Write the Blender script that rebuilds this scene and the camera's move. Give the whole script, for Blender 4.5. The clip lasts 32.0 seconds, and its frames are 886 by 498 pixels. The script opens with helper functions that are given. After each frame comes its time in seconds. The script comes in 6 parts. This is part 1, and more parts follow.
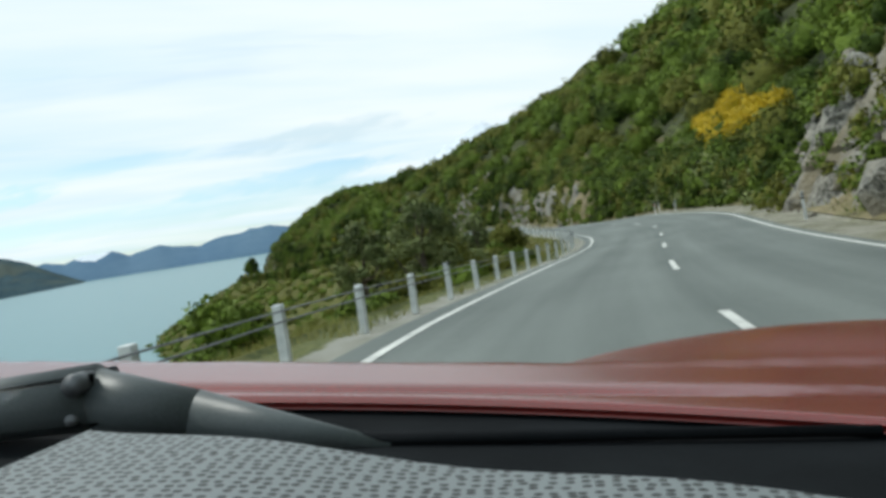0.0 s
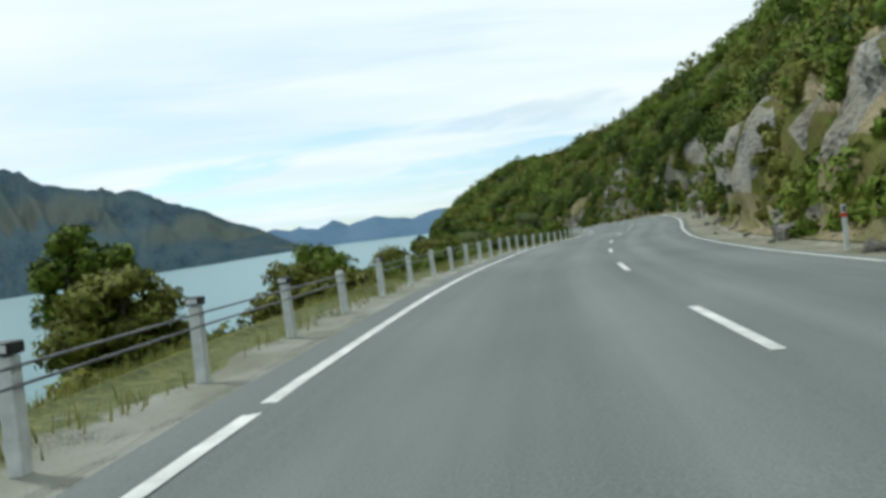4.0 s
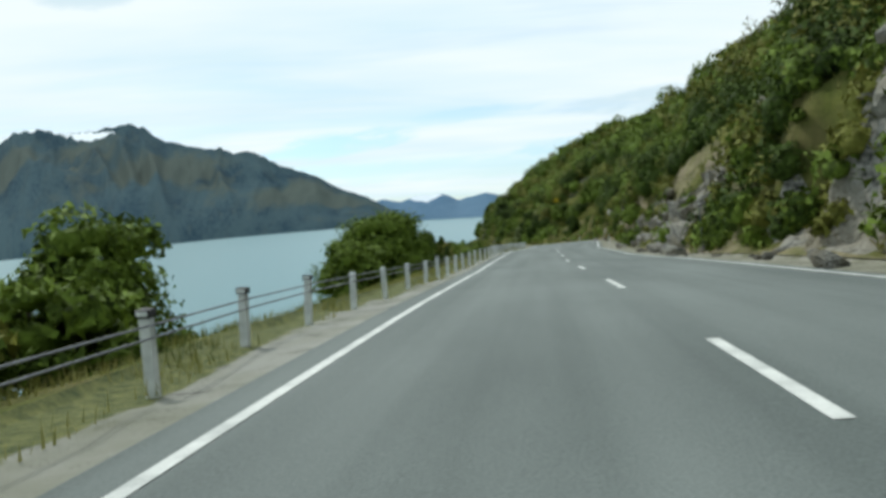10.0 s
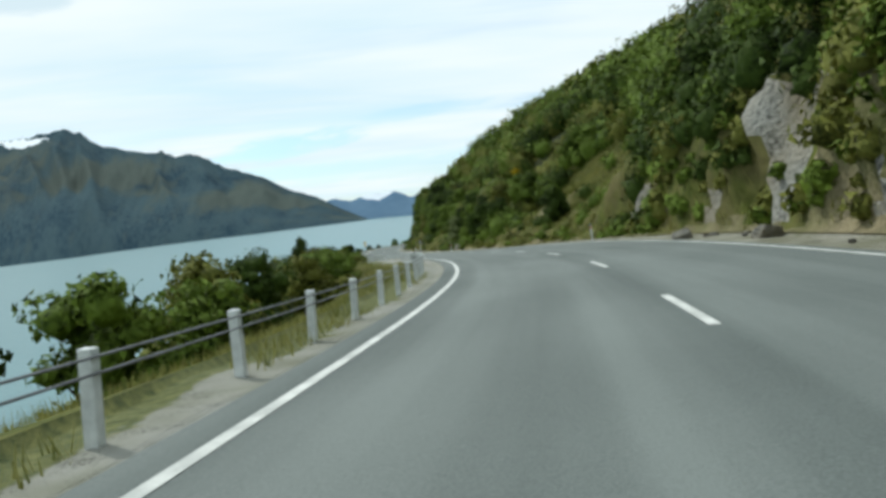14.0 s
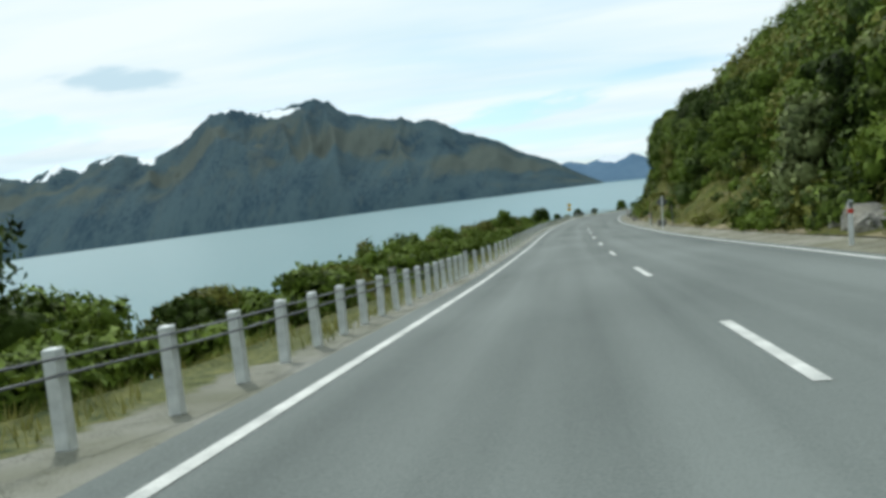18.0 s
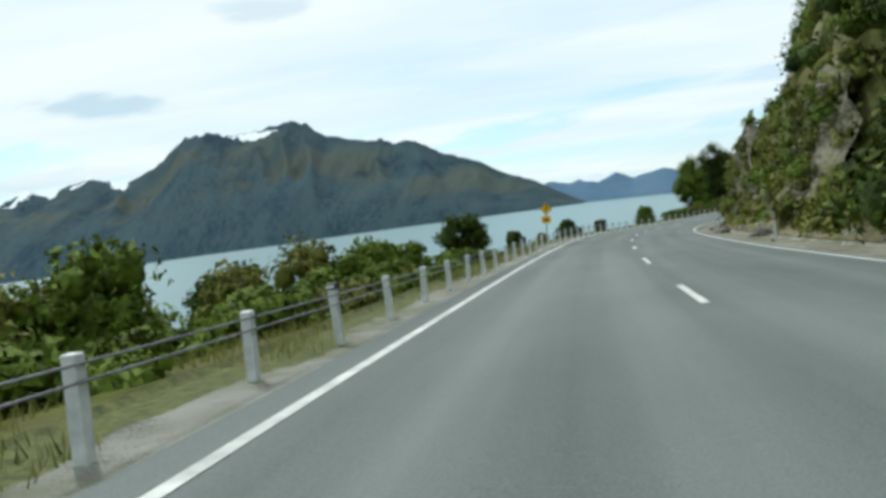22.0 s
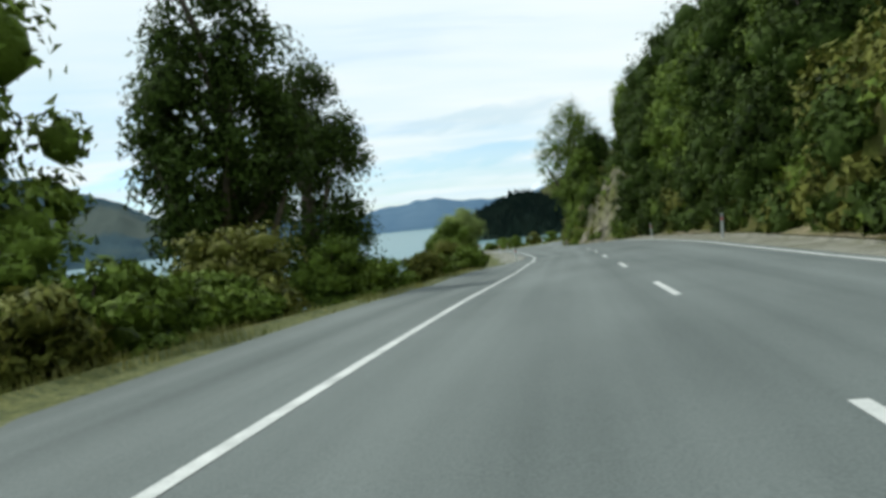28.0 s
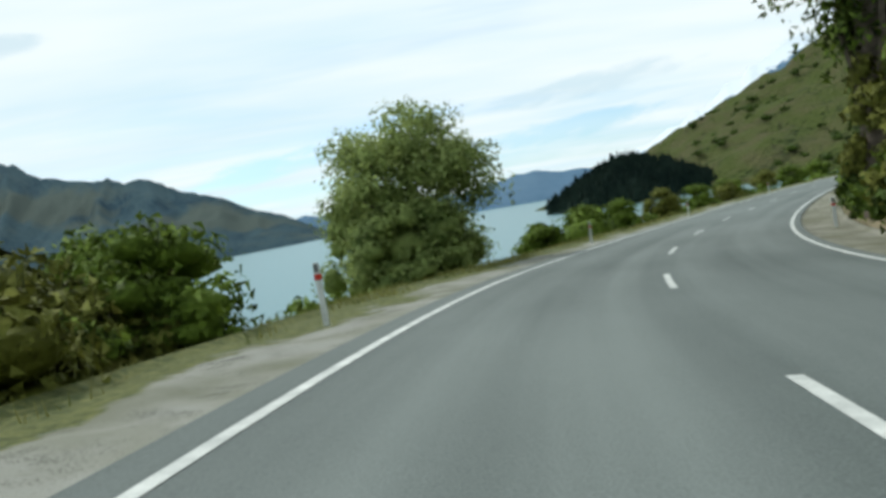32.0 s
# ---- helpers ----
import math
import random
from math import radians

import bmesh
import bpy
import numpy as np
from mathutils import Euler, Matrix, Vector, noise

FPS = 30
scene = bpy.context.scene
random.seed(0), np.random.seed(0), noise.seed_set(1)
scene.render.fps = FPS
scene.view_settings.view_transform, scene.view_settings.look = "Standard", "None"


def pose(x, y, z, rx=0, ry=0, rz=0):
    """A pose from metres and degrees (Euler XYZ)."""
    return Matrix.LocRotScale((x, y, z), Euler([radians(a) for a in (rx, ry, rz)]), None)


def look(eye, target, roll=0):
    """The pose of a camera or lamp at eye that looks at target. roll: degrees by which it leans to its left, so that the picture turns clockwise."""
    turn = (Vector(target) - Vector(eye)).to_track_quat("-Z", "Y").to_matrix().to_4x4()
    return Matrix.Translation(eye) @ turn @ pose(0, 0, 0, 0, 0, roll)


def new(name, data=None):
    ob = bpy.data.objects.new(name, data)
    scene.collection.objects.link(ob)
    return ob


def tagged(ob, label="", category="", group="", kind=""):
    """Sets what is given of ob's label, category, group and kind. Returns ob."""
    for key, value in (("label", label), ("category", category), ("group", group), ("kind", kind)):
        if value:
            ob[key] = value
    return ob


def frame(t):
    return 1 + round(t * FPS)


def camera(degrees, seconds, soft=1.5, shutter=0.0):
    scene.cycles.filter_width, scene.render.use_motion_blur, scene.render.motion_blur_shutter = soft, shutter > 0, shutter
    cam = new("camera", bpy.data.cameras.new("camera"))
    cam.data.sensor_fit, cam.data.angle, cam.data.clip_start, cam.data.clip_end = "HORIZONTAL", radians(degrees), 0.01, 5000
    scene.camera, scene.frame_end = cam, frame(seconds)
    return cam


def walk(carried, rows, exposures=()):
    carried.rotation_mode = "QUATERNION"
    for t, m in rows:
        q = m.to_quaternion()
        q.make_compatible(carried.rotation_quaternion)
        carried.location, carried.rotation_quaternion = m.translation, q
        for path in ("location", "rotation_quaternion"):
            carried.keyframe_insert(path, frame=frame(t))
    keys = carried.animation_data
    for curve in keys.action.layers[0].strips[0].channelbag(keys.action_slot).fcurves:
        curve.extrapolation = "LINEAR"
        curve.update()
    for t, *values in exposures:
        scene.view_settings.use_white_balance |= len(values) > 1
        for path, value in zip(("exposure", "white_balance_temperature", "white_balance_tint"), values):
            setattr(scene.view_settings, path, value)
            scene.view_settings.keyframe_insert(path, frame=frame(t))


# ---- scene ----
cam = camera(56.14, 32.0, soft=3.6)
walk(cam, [
    (0.0, pose(-1.223, 0.668, 1.052, 87.89, 8.76, -22.60)),
    (0.5, pose(3.878, 9.062, 0.732, 87.25, 6.93, -25.51)),
    (1.0, pose(9.597, 17.156, 0.379, 87.19, 5.03, -28.03)),
    (1.5, pose(15.772, 25.454, 0.051, 87.21, 4.34, -28.87)),
    (2.0, pose(21.987, 33.848, -0.198, 87.66, 4.80, -26.89)),
    (2.5, pose(27.692, 42.507, -0.340, 87.96, 5.72, -22.24)),
    (3.0, pose(32.436, 51.440, -0.476, 88.67, 7.26, -17.09)),
    (3.5, pose(36.189, 60.011, -0.589, 88.18, 6.60, -12.84)),
    (4.0, pose(39.159, 68.622, -0.636, 88.31, 6.80, -7.78)),
    (4.5, pose(41.568, 77.751, -0.725, 88.37, 7.01, -6.37)),
    (5.0, pose(44.152, 86.967, -0.876, 88.36, 7.22, -9.36)),
    (5.5, pose(47.079, 95.973, -1.048, 88.76, 7.43, -11.07)),
    (6.0, pose(50.248, 104.918, -1.194, 88.77, 6.02, -14.04)),
    (6.5, pose(53.844, 113.827, -1.341, 88.68, 4.15, -15.63)),
    (7.0, pose(57.655, 122.565, -1.450, 88.36, 1.75, -15.18)),
    (7.5, pose(61.175, 131.358, -1.561, 88.03, 0.79, -13.21)),
    (8.0, pose(64.308, 140.151, -1.682, 87.65, 0.17, -10.71)),
    (8.5, pose(66.968, 148.706, -1.801, 87.89, 1.37, -7.45)),
    (9.0, pose(69.112, 157.254, -1.935, 87.71, 1.51, -4.29)),
    (9.5, pose(70.766, 165.921, -2.081, 87.71, 2.46, -1.82)),
    (10.0, pose(72.002, 174.758, -2.262, 87.45, 2.96, 0.13)),
    (10.5, pose(73.034, 183.895, -2.520, 87.54, 3.80, 1.15)),
    (11.0, pose(74.017, 193.188, -2.874, 87.45, 4.67, 1.44)),
    (11.5, pose(74.976, 202.605, -3.279, 87.22, 4.44, 1.08)),
    (12.0, pose(75.990, 212.110, -3.654, 87.32, 4.62, 0.85)),
    (12.5, pose(77.111, 221.581, -3.965, 87.43, 5.43, 0.24)),
    (13.0, pose(78.174, 231.149, -4.294, 87.11, 5.52, -0.72)),
    (13.5, pose(79.368, 240.998, -4.662, 86.84, 5.76, -1.22)),
    (14.0, pose(81.085, 250.918, -5.001, 87.03, 5.00, -3.05)),
    (14.5, pose(82.873, 260.897, -5.341, 87.00, 4.23, -1.67)),
    (15.0, pose(84.274, 270.987, -5.696, 86.75, 3.46, 1.95)),
    (15.5, pose(84.987, 281.217, -6.106, 86.44, 2.69, 5.62)),
    (16.0, pose(85.192, 291.531, -6.577, 86.52, 3.28, 8.48)),
    (16.5, pose(84.965, 301.810, -7.089, 86.25, 2.80, 10.14)),
    (17.0, pose(84.332, 312.094, -7.611, 86.27, 4.40, 11.64)),
    (17.5, pose(83.565, 322.362, -8.129, 86.19, 5.28, 12.46)),
    (18.0, pose(82.749, 332.691, -8.689, 86.02, 5.36, 13.17)),
    (18.5, pose(81.869, 343.212, -9.291, 85.61, 4.40, 13.14)),
    (19.0, pose(80.927, 353.819, -9.883, 85.85, 3.59, 13.22)),
    (19.5, pose(80.001, 364.463, -10.414, 86.17, 4.58, 13.45)),
    (20.0, pose(79.141, 375.135, -10.878, 86.60, 4.27, 13.03)),
    (20.5, pose(78.331, 385.840, -11.282, 86.96, 5.35, 13.26)),
    (21.0, pose(77.550, 396.482, -11.670, 86.99, 6.16, 13.08)),
    (21.5, pose(76.813, 406.934, -12.055, 87.24, 6.33, 12.86)),
    (22.0, pose(76.156, 417.323, -12.445, 87.44, 6.07, 12.04)),
    (22.5, pose(75.655, 427.730, -12.825, 87.72, 6.66, 11.13)),
    (23.0, pose(75.326, 438.128, -13.162, 87.61, 6.26, 10.18)),
    (23.5, pose(75.165, 448.504, -13.466, 87.81, 6.17, 9.26)),
    (24.0, pose(75.196, 458.943, -13.748, 87.79, 6.27, 7.22)),
    (24.5, pose(75.617, 469.523, -14.025, 87.55, 6.64, 4.69)),
    (25.0, pose(76.556, 480.199, -14.343, 88.08, 7.78, 1.67)),
    (25.5, pose(78.066, 491.058, -14.684, 87.72, 7.46, -1.44)),
    (26.0, pose(80.578, 501.858, -14.941, 87.74, 6.33, -4.91)),
    (26.5, pose(83.812, 512.339, -15.118, 87.23, 5.39, -8.06)),
    (27.0, pose(87.311, 522.750, -15.243, 87.76, 5.51, -9.49)),
    (27.5, pose(90.935, 533.180, -15.372, 88.08, 5.62, -10.39)),
    (28.0, pose(94.661, 543.694, -15.562, 88.16, 5.74, -11.26)),
    (28.5, pose(98.502, 554.405, -15.856, 88.17, 5.85, -11.93)),
    (29.0, pose(102.351, 565.145, -16.238, 87.67, 4.28, -11.92)),
    (29.5, pose(106.118, 575.783, -16.623, 87.76, 4.64, -11.02)),
    (30.0, pose(109.889, 586.297, -16.992, 87.12, 5.34, -8.21)),
    (30.5, pose(113.213, 596.609, -17.338, 86.80, 5.81, -6.30)),
    (31.0, pose(115.691, 607.133, -17.614, 87.13, 9.43, -2.80)),
    (31.5, pose(117.626, 617.991, -17.872, 86.56, 9.14, -1.47)),
    (32.0, pose(119.431, 628.986, -18.195, 87.52, 9.67, -4.13)),
], exposures=[(0.0, -0.05, 6230.0, 5.0), (32.0, -0.05, 6230.0, 5.0)])

# ---- world and sun ----
SUN_AZ, SUN_EL = 38.0, 48.0        # degrees left of +y, degrees above the horizon
world = bpy.data.worlds.new("sky")
scene.world = world
world.use_nodes = True
wn, wl = world.node_tree.nodes, world.node_tree.links
wn.clear()


def wnode(kind, **values):
    n = wn.new(kind)
    for key, value in values.items():
        n.inputs[key].default_value = value
    return n


sky = wn.new("ShaderNodeTexSky")
sky.sky_type, sky.sun_disc = "NISHITA", False
sky.sun_elevation, sky.sun_rotation = radians(SUN_EL), radians(-SUN_AZ)
sky.air_density, sky.dust_density, sky.ozone_density = 1.0, 0.6, 2.0
coord = wn.new("ShaderNodeTexCoord")
sep = wn.new("ShaderNodeSeparateXYZ")
wl.new(coord.outputs["Generated"], sep.inputs[0])
up_ = wn.new("ShaderNodeMath"); up_.operation = "MAXIMUM"; up_.inputs[1].default_value = 0.0
wl.new(sep.outputs["Z"], up_.inputs[0])
lift = wn.new("ShaderNodeMath"); lift.operation = "ADD"; lift.inputs[1].default_value = 0.10
wl.new(up_.outputs[0], lift.inputs[0])
flat = []
for axis in "XY":
    d = wn.new("ShaderNodeMath"); d.operation = "DIVIDE"
    wl.new(sep.outputs[axis], d.inputs[0]); wl.new(lift.outputs[0], d.inputs[1])
    flat.append(d)
plane = wn.new("ShaderNodeCombineXYZ")
wl.new(flat[0].outputs[0], plane.inputs[0]); wl.new(flat[1].outputs[0], plane.inputs[1])
mapped = wn.new("ShaderNodeMapping")
mapped.inputs["Rotation"].default_value = (0, 0, radians(-8)); mapped.inputs["Scale"].default_value = (0.16, 0.42, 1)
mapped.inputs["Location"].default_value = (0.35, 0.62, 0)
wl.new(plane.outputs[0], mapped.inputs[0])
cloud_noise = wnode("ShaderNodeTexNoise", Scale=1.5, Detail=7.0, Roughness=0.55, Distortion=0.4)
wl.new(mapped.outputs[0], cloud_noise.inputs["Vector"])
cover = wn.new("ShaderNodeValToRGB")
cover.color_ramp.elements[0].position, cover.color_ramp.elements[1].position = 0.36, 0.55
cover.color_ramp.elements[0].color, cover.color_ramp.elements[1].color = (0.3, 0.3, 0.3, 1), (1, 1, 1, 1)
thicker = wn.new("ShaderNodeMath"); thicker.operation = "MULTIPLY_ADD"; thicker.inputs[1].default_value = 0.55
wl.new(up_.outputs[0], thicker.inputs[0]); wl.new(cloud_noise.outputs[0], thicker.inputs[2])
wl.new(thicker.outputs[0], cover.inputs[0])


def wmath(op, a, b=None, c=None):
    n = wn.new("ShaderNodeMath"); n.operation = op
    for k, v in enumerate((a, b, c)):
        if v is None:
            continue
        if isinstance(v, (int, float)):
            n.inputs[k].default_value = v
        else:
            wl.new(v, n.inputs[k])
    return n.outputs[0]


sky_az = wmath("MULTIPLY", wmath("ARCTAN2", wmath("MULTIPLY", sep.outputs["X"], -1.0), sep.outputs["Y"]), 57.2958)
sky_el = wmath("MULTIPLY", wmath("ARCSINE", sep.outputs["Z"]), 57.2958)
wisp_place = wn.new("ShaderNodeCombineXYZ")
wl.new(wmath("MULTIPLY", sky_az, 0.28), wisp_place.inputs[0]); wl.new(wmath("MULTIPLY_ADD", sky_az, 0.12, wmath("MULTIPLY", sky_el, 1.1)), wisp_place.inputs[1])
wisp = wnode("ShaderNodeTexNoise", Scale=1.0, Detail=5.0, Roughness=0.55, Distortion=0.3)
wl.new(wisp_place.outputs[0], wisp.inputs["Vector"])


def sky_streaks(spots):
    """Long soft-edged shapes in the cloud: azimuth, height, half width, half height, tilt, strength; angles in degrees."""
    total = None
    for a, e, wa, we, tilt, power in spots:
        da = wmath("SUBTRACT", sky_az, a)
        x2 = wmath("POWER", wmath("ABSOLUTE", wmath("DIVIDE", da, wa)), 2.0)
        y2 = wmath("POWER", wmath("ABSOLUTE", wmath("DIVIDE", wmath("SUBTRACT", wmath("SUBTRACT", sky_el, e), wmath("MULTIPLY", da, tilt)), we)), 2.0)
        body = wmath("SUBTRACT", wmath("SUBTRACT", 1.0, x2), y2)
        body = wmath("ADD", body, wmath("MULTIPLY_ADD", wisp.outputs[0], 3.0, -1.5))
        ramp_ = wn.new("ShaderNodeMapRange"); ramp_.interpolation_type = "SMOOTHSTEP"
        ramp_.inputs["From Min"].default_value, ramp_.inputs["From Max"].default_value, ramp_.inputs["To Max"].default_value = -0.35, 0.9, power
        wl.new(body, ramp_.inputs["Value"])
        total = ramp_.outputs[0] if total is None else wmath("MAXIMUM", total, ramp_.outputs[0])
    return total


gaps = sky_streaks(((7.2, 4.9, 5.4, 0.85, -0.13, 1.0), (-13, 4.2, 8.0, 0.8, -0.05, 0.9), (40, 6.0, 5.0, 1.3, 0.0, 0.8), (0, 2.9, 15, 0.8, 0.0, 0.6), (-2, 6.6, 5, 0.5, -0.1, 0.4), (15, 19, 7, 0.8, 0.1, 0.3)))
lenses = sky_streaks(((33.6, 8.9, 4.4, 0.85, 0.0, 0.85), (23.0, 14.4, 3.4, 0.9, 0.0, 0.55), (-15, 6.8, 7, 0.8, -0.05, 0.5), (37, 4.6, 6, 0.7, 0.0, 0.3)))
soft_noise = wnode("ShaderNodeTexNoise", Scale=3.2, Detail=5.0, Roughness=0.5)
wl.new(mapped.outputs[0], soft_noise.inputs["Vector"])
shade = wn.new("ShaderNodeValToRGB")
shade.color_ramp.elements[0].position, shade.color_ramp.elements[1].position = 0.3, 0.6
shade.color_ramp.elements[0].color, shade.color_ramp.elements[1].color = (0.78, 0.93, 1.0, 1), (0.98, 1.03, 1.04, 1)
wl.new(soft_noise.outputs[0], shade.inputs[0])
clear, cloudy, both, out_ = wn.new("ShaderNodeBackground"), wn.new("ShaderNodeBackground"), wn.new("ShaderNodeMixShader"), wn.new("ShaderNodeOutputWorld")
clear.inputs["Strength"].default_value, cloudy.inputs["Strength"].default_value = 0.13, 1.0
cool = wn.new("ShaderNodeMixRGB"); cool.blend_type = "MULTIPLY"; cool.inputs[0].default_value = 1.0; cool.inputs[2].default_value = (0.8, 0.97, 1.12, 1)
wl.new(sky.outputs[0], cool.inputs[1]); wl.new(cool.outputs[0], clear.inputs[0])
grey_ = wn.new("ShaderNodeMixRGB"); grey_.inputs[2].default_value = (0.6, 0.77, 0.87, 1)
wl.new(lenses, grey_.inputs[0]); wl.new(shade.outputs[0], grey_.inputs[1]); wl.new(grey_.outputs[0], cloudy.inputs[0])
wl.new(wmath("MULTIPLY", cover.outputs[0], wmath("SUBTRACT", 1.0, wmath("MULTIPLY", gaps, 0.8))), both.inputs[0]); wl.new(clear.outputs[0], both.inputs[1]); wl.new(cloudy.outputs[0], both.inputs[2])
wl.new(both.outputs[0], out_.inputs[0])

sun_data = bpy.data.lights.new("sun", "SUN")
sun_data.energy, sun_data.angle, sun_data.color = 2.6, radians(3.0), (1.0, 0.96, 0.88)
sun = new("sun", sun_data)
a_, e_ = radians(SUN_AZ), radians(SUN_EL)
sun_from = Vector((-math.sin(a_) * math.cos(e_), math.cos(a_) * math.cos(e_), math.sin(e_)))
sun.matrix_world = look(sun_from * 100, (0, 0, 0))


# ---- materials ----
def surf(name, dark, light, scale=4.0, fine=40.0, rough=0.8, bump=0.3, metal=0.0, island=0.0, spec=0.3, leaf=0.0, space="Object", patch=0.0, patch_col=None, soft_patch=False, fine_w=0.5):
    """A surface of two colours mixed by noise at two scales, with fine relief."""
    m = bpy.data.materials.new(name)
    m.use_nodes = True
    n, l = m.node_tree.nodes, m.node_tree.links
    b = n["Principled BSDF"]
    tc = n.new("ShaderNodeTexCoord")
    big, small = n.new("ShaderNodeTexNoise"), n.new("ShaderNodeTexNoise")
    big.inputs["Scale"].default_value, small.inputs["Scale"].default_value = scale, fine
    big.inputs["Detail"].default_value, small.inputs["Detail"].default_value = 4, 3
    for t in (big, small):
        l.new(tc.outputs[space], t.inputs["Vector"])
    add = n.new("ShaderNodeMath"); add.operation = "MULTIPLY_ADD"
    l.new(small.outputs[0], add.inputs[0]); add.inputs[1].default_value = fine_w
    l.new(big.outputs[0], add.inputs[2])
    value = add.outputs[0]
    if island:
        geo = n.new("ShaderNodeNewGeometry")
        mix = n.new("ShaderNodeMath"); mix.operation = "MULTIPLY_ADD"
        l.new(geo.outputs["Random Per Island"], mix.inputs[0]); mix.inputs[1].default_value = island
        l.new(value, mix.inputs[2]); value = mix.outputs[0]
    ramp = n.new("ShaderNodeValToRGB")
    ramp.color_ramp.elements[0].position, ramp.color_ramp.elements[1].position = 0.25 + 0.5 * fine_w + island * 0.25, 0.75 + 0.5 * fine_w + island * 0.6
    ramp.color_ramp.elements[0].color, ramp.color_ramp.elements[1].color = (*dark, 1), (*light, 1)
    l.new(value, ramp.inputs[0])
    colour = ramp.outputs[0]
    if patch:
        pn = n.new("ShaderNodeTexNoise"); pn.inputs["Scale"].default_value = patch; pn.inputs["Detail"].default_value = 5
        l.new(tc.outputs[space], pn.inputs["Vector"])
        pr = n.new("ShaderNodeValToRGB")
        pr.color_ramp.elements[0].position, pr.color_ramp.elements[1].position = (0.4, 0.72) if soft_patch else (0.48, 0.60)
        l.new(pn.outputs[0], pr.inputs[0])
        mx = n.new("ShaderNodeMixRGB"); mx.inputs[2].default_value = (*patch_col, 1)
        l.new(pr.outputs[0], mx.inputs[0]); l.new(colour, mx.inputs[1]); colour = mx.outputs[0]
    l.new(colour, b.inputs["Base Color"])
    b.inputs["Roughness"].default_value, b.inputs["Metallic"].default_value = rough, metal
    b.inputs["Specular IOR Level"].default_value = spec
    if bump:
        bp = n.new("ShaderNodeBump"); bp.inputs["Strength"].default_value = bump; bp.inputs["Distance"].default_value = 1.0 / fine
        l.new(add.outputs[0], bp.inputs["Height"]); l.new(bp.outputs[0], b.inputs["Normal"])
    if leaf:
        tr = n.new("ShaderNodeBsdfTranslucent"); mxs = n.new("ShaderNodeMixShader"); mxs.inputs[0].default_value = leaf
        l.new(colour, tr.inputs[0]); l.new(b.outputs[0], mxs.inputs[1]); l.new(tr.outputs[0], mxs.inputs[2])
        l.new(mxs.outputs[0], n["Material Output"].inputs[0])
    return m


PAINT = surf("road_paint", (0.36, 0.375, 0.36), (0.68, 0.69, 0.66), 3.0, 50, 0.75, 0.2)
GRAVEL = surf("shoulder_gravel", (0.085, 0.082, 0.066), (0.27, 0.262, 0.215), 2.2, 45, 0.95, 0.9, fine_w=1.2, patch=0.7, patch_col=(0.13, 0.13, 0.075), soft_patch=True)
GRASS_SOIL = surf("rough_grass", (0.02, 0.032, 0.006), (0.125, 0.138, 0.03), 1.3, 14, 0.95, 1.0, patch=0.6, patch_col=(0.125, 0.108, 0.045), soft_patch=True, spec=0.1)
SLOPE_SOIL = surf("hill_ground", (0.012, 0.018, 0.006), (0.07, 0.08, 0.025), 0.3, 4, 0.95, 0.9)
VERGE = surf("turf_and_gravel", (0.085, 0.085, 0.074), (0.275, 0.275, 0.243), 2.2, 45, 0.95, 0.9, fine_w=1.2, patch=0.7, patch_col=(0.145, 0.148, 0.1), soft_patch=True)
ROCK = surf("schist_rock", (0.032, 0.034, 0.03), (0.27, 0.265, 0.235), 0.9, 6, 0.9, 1.0, patch=0.45, patch_col=(0.155, 0.13, 0.078), soft_patch=True, fine_w=0.9)
MOSSY = surf("mossy_rock", (0.04, 0.042, 0.03), (0.25, 0.225, 0.165), 0.7, 6, 0.95, 1.0, patch=0.3, patch_col=(0.115, 0.125, 0.02), soft_patch=True, fine_w=0.8)
SCREE = surf("scree_soil", (0.075, 0.064, 0.034), (0.28, 0.235, 0.145), 0.9, 8, 0.95, 1.0, patch=0.35, patch_col=(0.095, 0.1, 0.028), soft_patch=True, fine_w=0.8)
LEAF = surf("scrub_leaf", (0.006, 0.014, 0.003), (0.13, 0.19, 0.027), 0.25, 5.0, 0.7, 0.7, island=0.2, leaf=0.16, spec=0.1, fine_w=0.8)
LEAF_OLIVE = surf("olive_leaf", (0.010, 0.017, 0.004), (0.158, 0.168, 0.034), 0.3, 5.0, 0.7, 0.7, island=0.2, leaf=0.16, spec=0.1, fine_w=0.8)
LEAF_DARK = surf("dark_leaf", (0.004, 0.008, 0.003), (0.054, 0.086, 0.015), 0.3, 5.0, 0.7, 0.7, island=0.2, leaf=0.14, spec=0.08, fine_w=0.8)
LEAF_SILVER = surf("silver_leaf", (0.024, 0.042, 0.013), (0.23, 0.27, 0.1), 0.4, 2.0, 0.7, 0, island=0.16, leaf=0.14, spec=0.15)
WILLOW = surf("willow_leaf", (0.07, 0.11, 0.028), (0.33, 0.4, 0.13), 0.5, 3.0, 0.7, 0, island=0.25, leaf=0.4, spec=0.1)
GORSE = surf("gorse_flower", (0.075, 0.075, 0.006), (0.5, 0.365, 0.008), 0.6, 4.0, 0.7, 0.5, island=0.35, leaf=0.2, fine_w=0.8)
BARK = surf("bark", (0.05, 0.04, 0.03), (0.16, 0.13, 0.1), 3, 25, 0.95, 0.8)
POST_WHITE = surf("post_paint", (0.42, 0.45, 0.45), (0.74, 0.77, 0.76), 1.5, 12, 0.6, 0.2)
BLACK = surf("black_rubber", (0.012, 0.012, 0.013), (0.035, 0.035, 0.036), 3, 30, 0.6, 0.2)
STEEL = surf("dark_steel", (0.07, 0.075, 0.08), (0.18, 0.19, 0.2), 3, 30, 0.5, 0.1, metal=0.6)
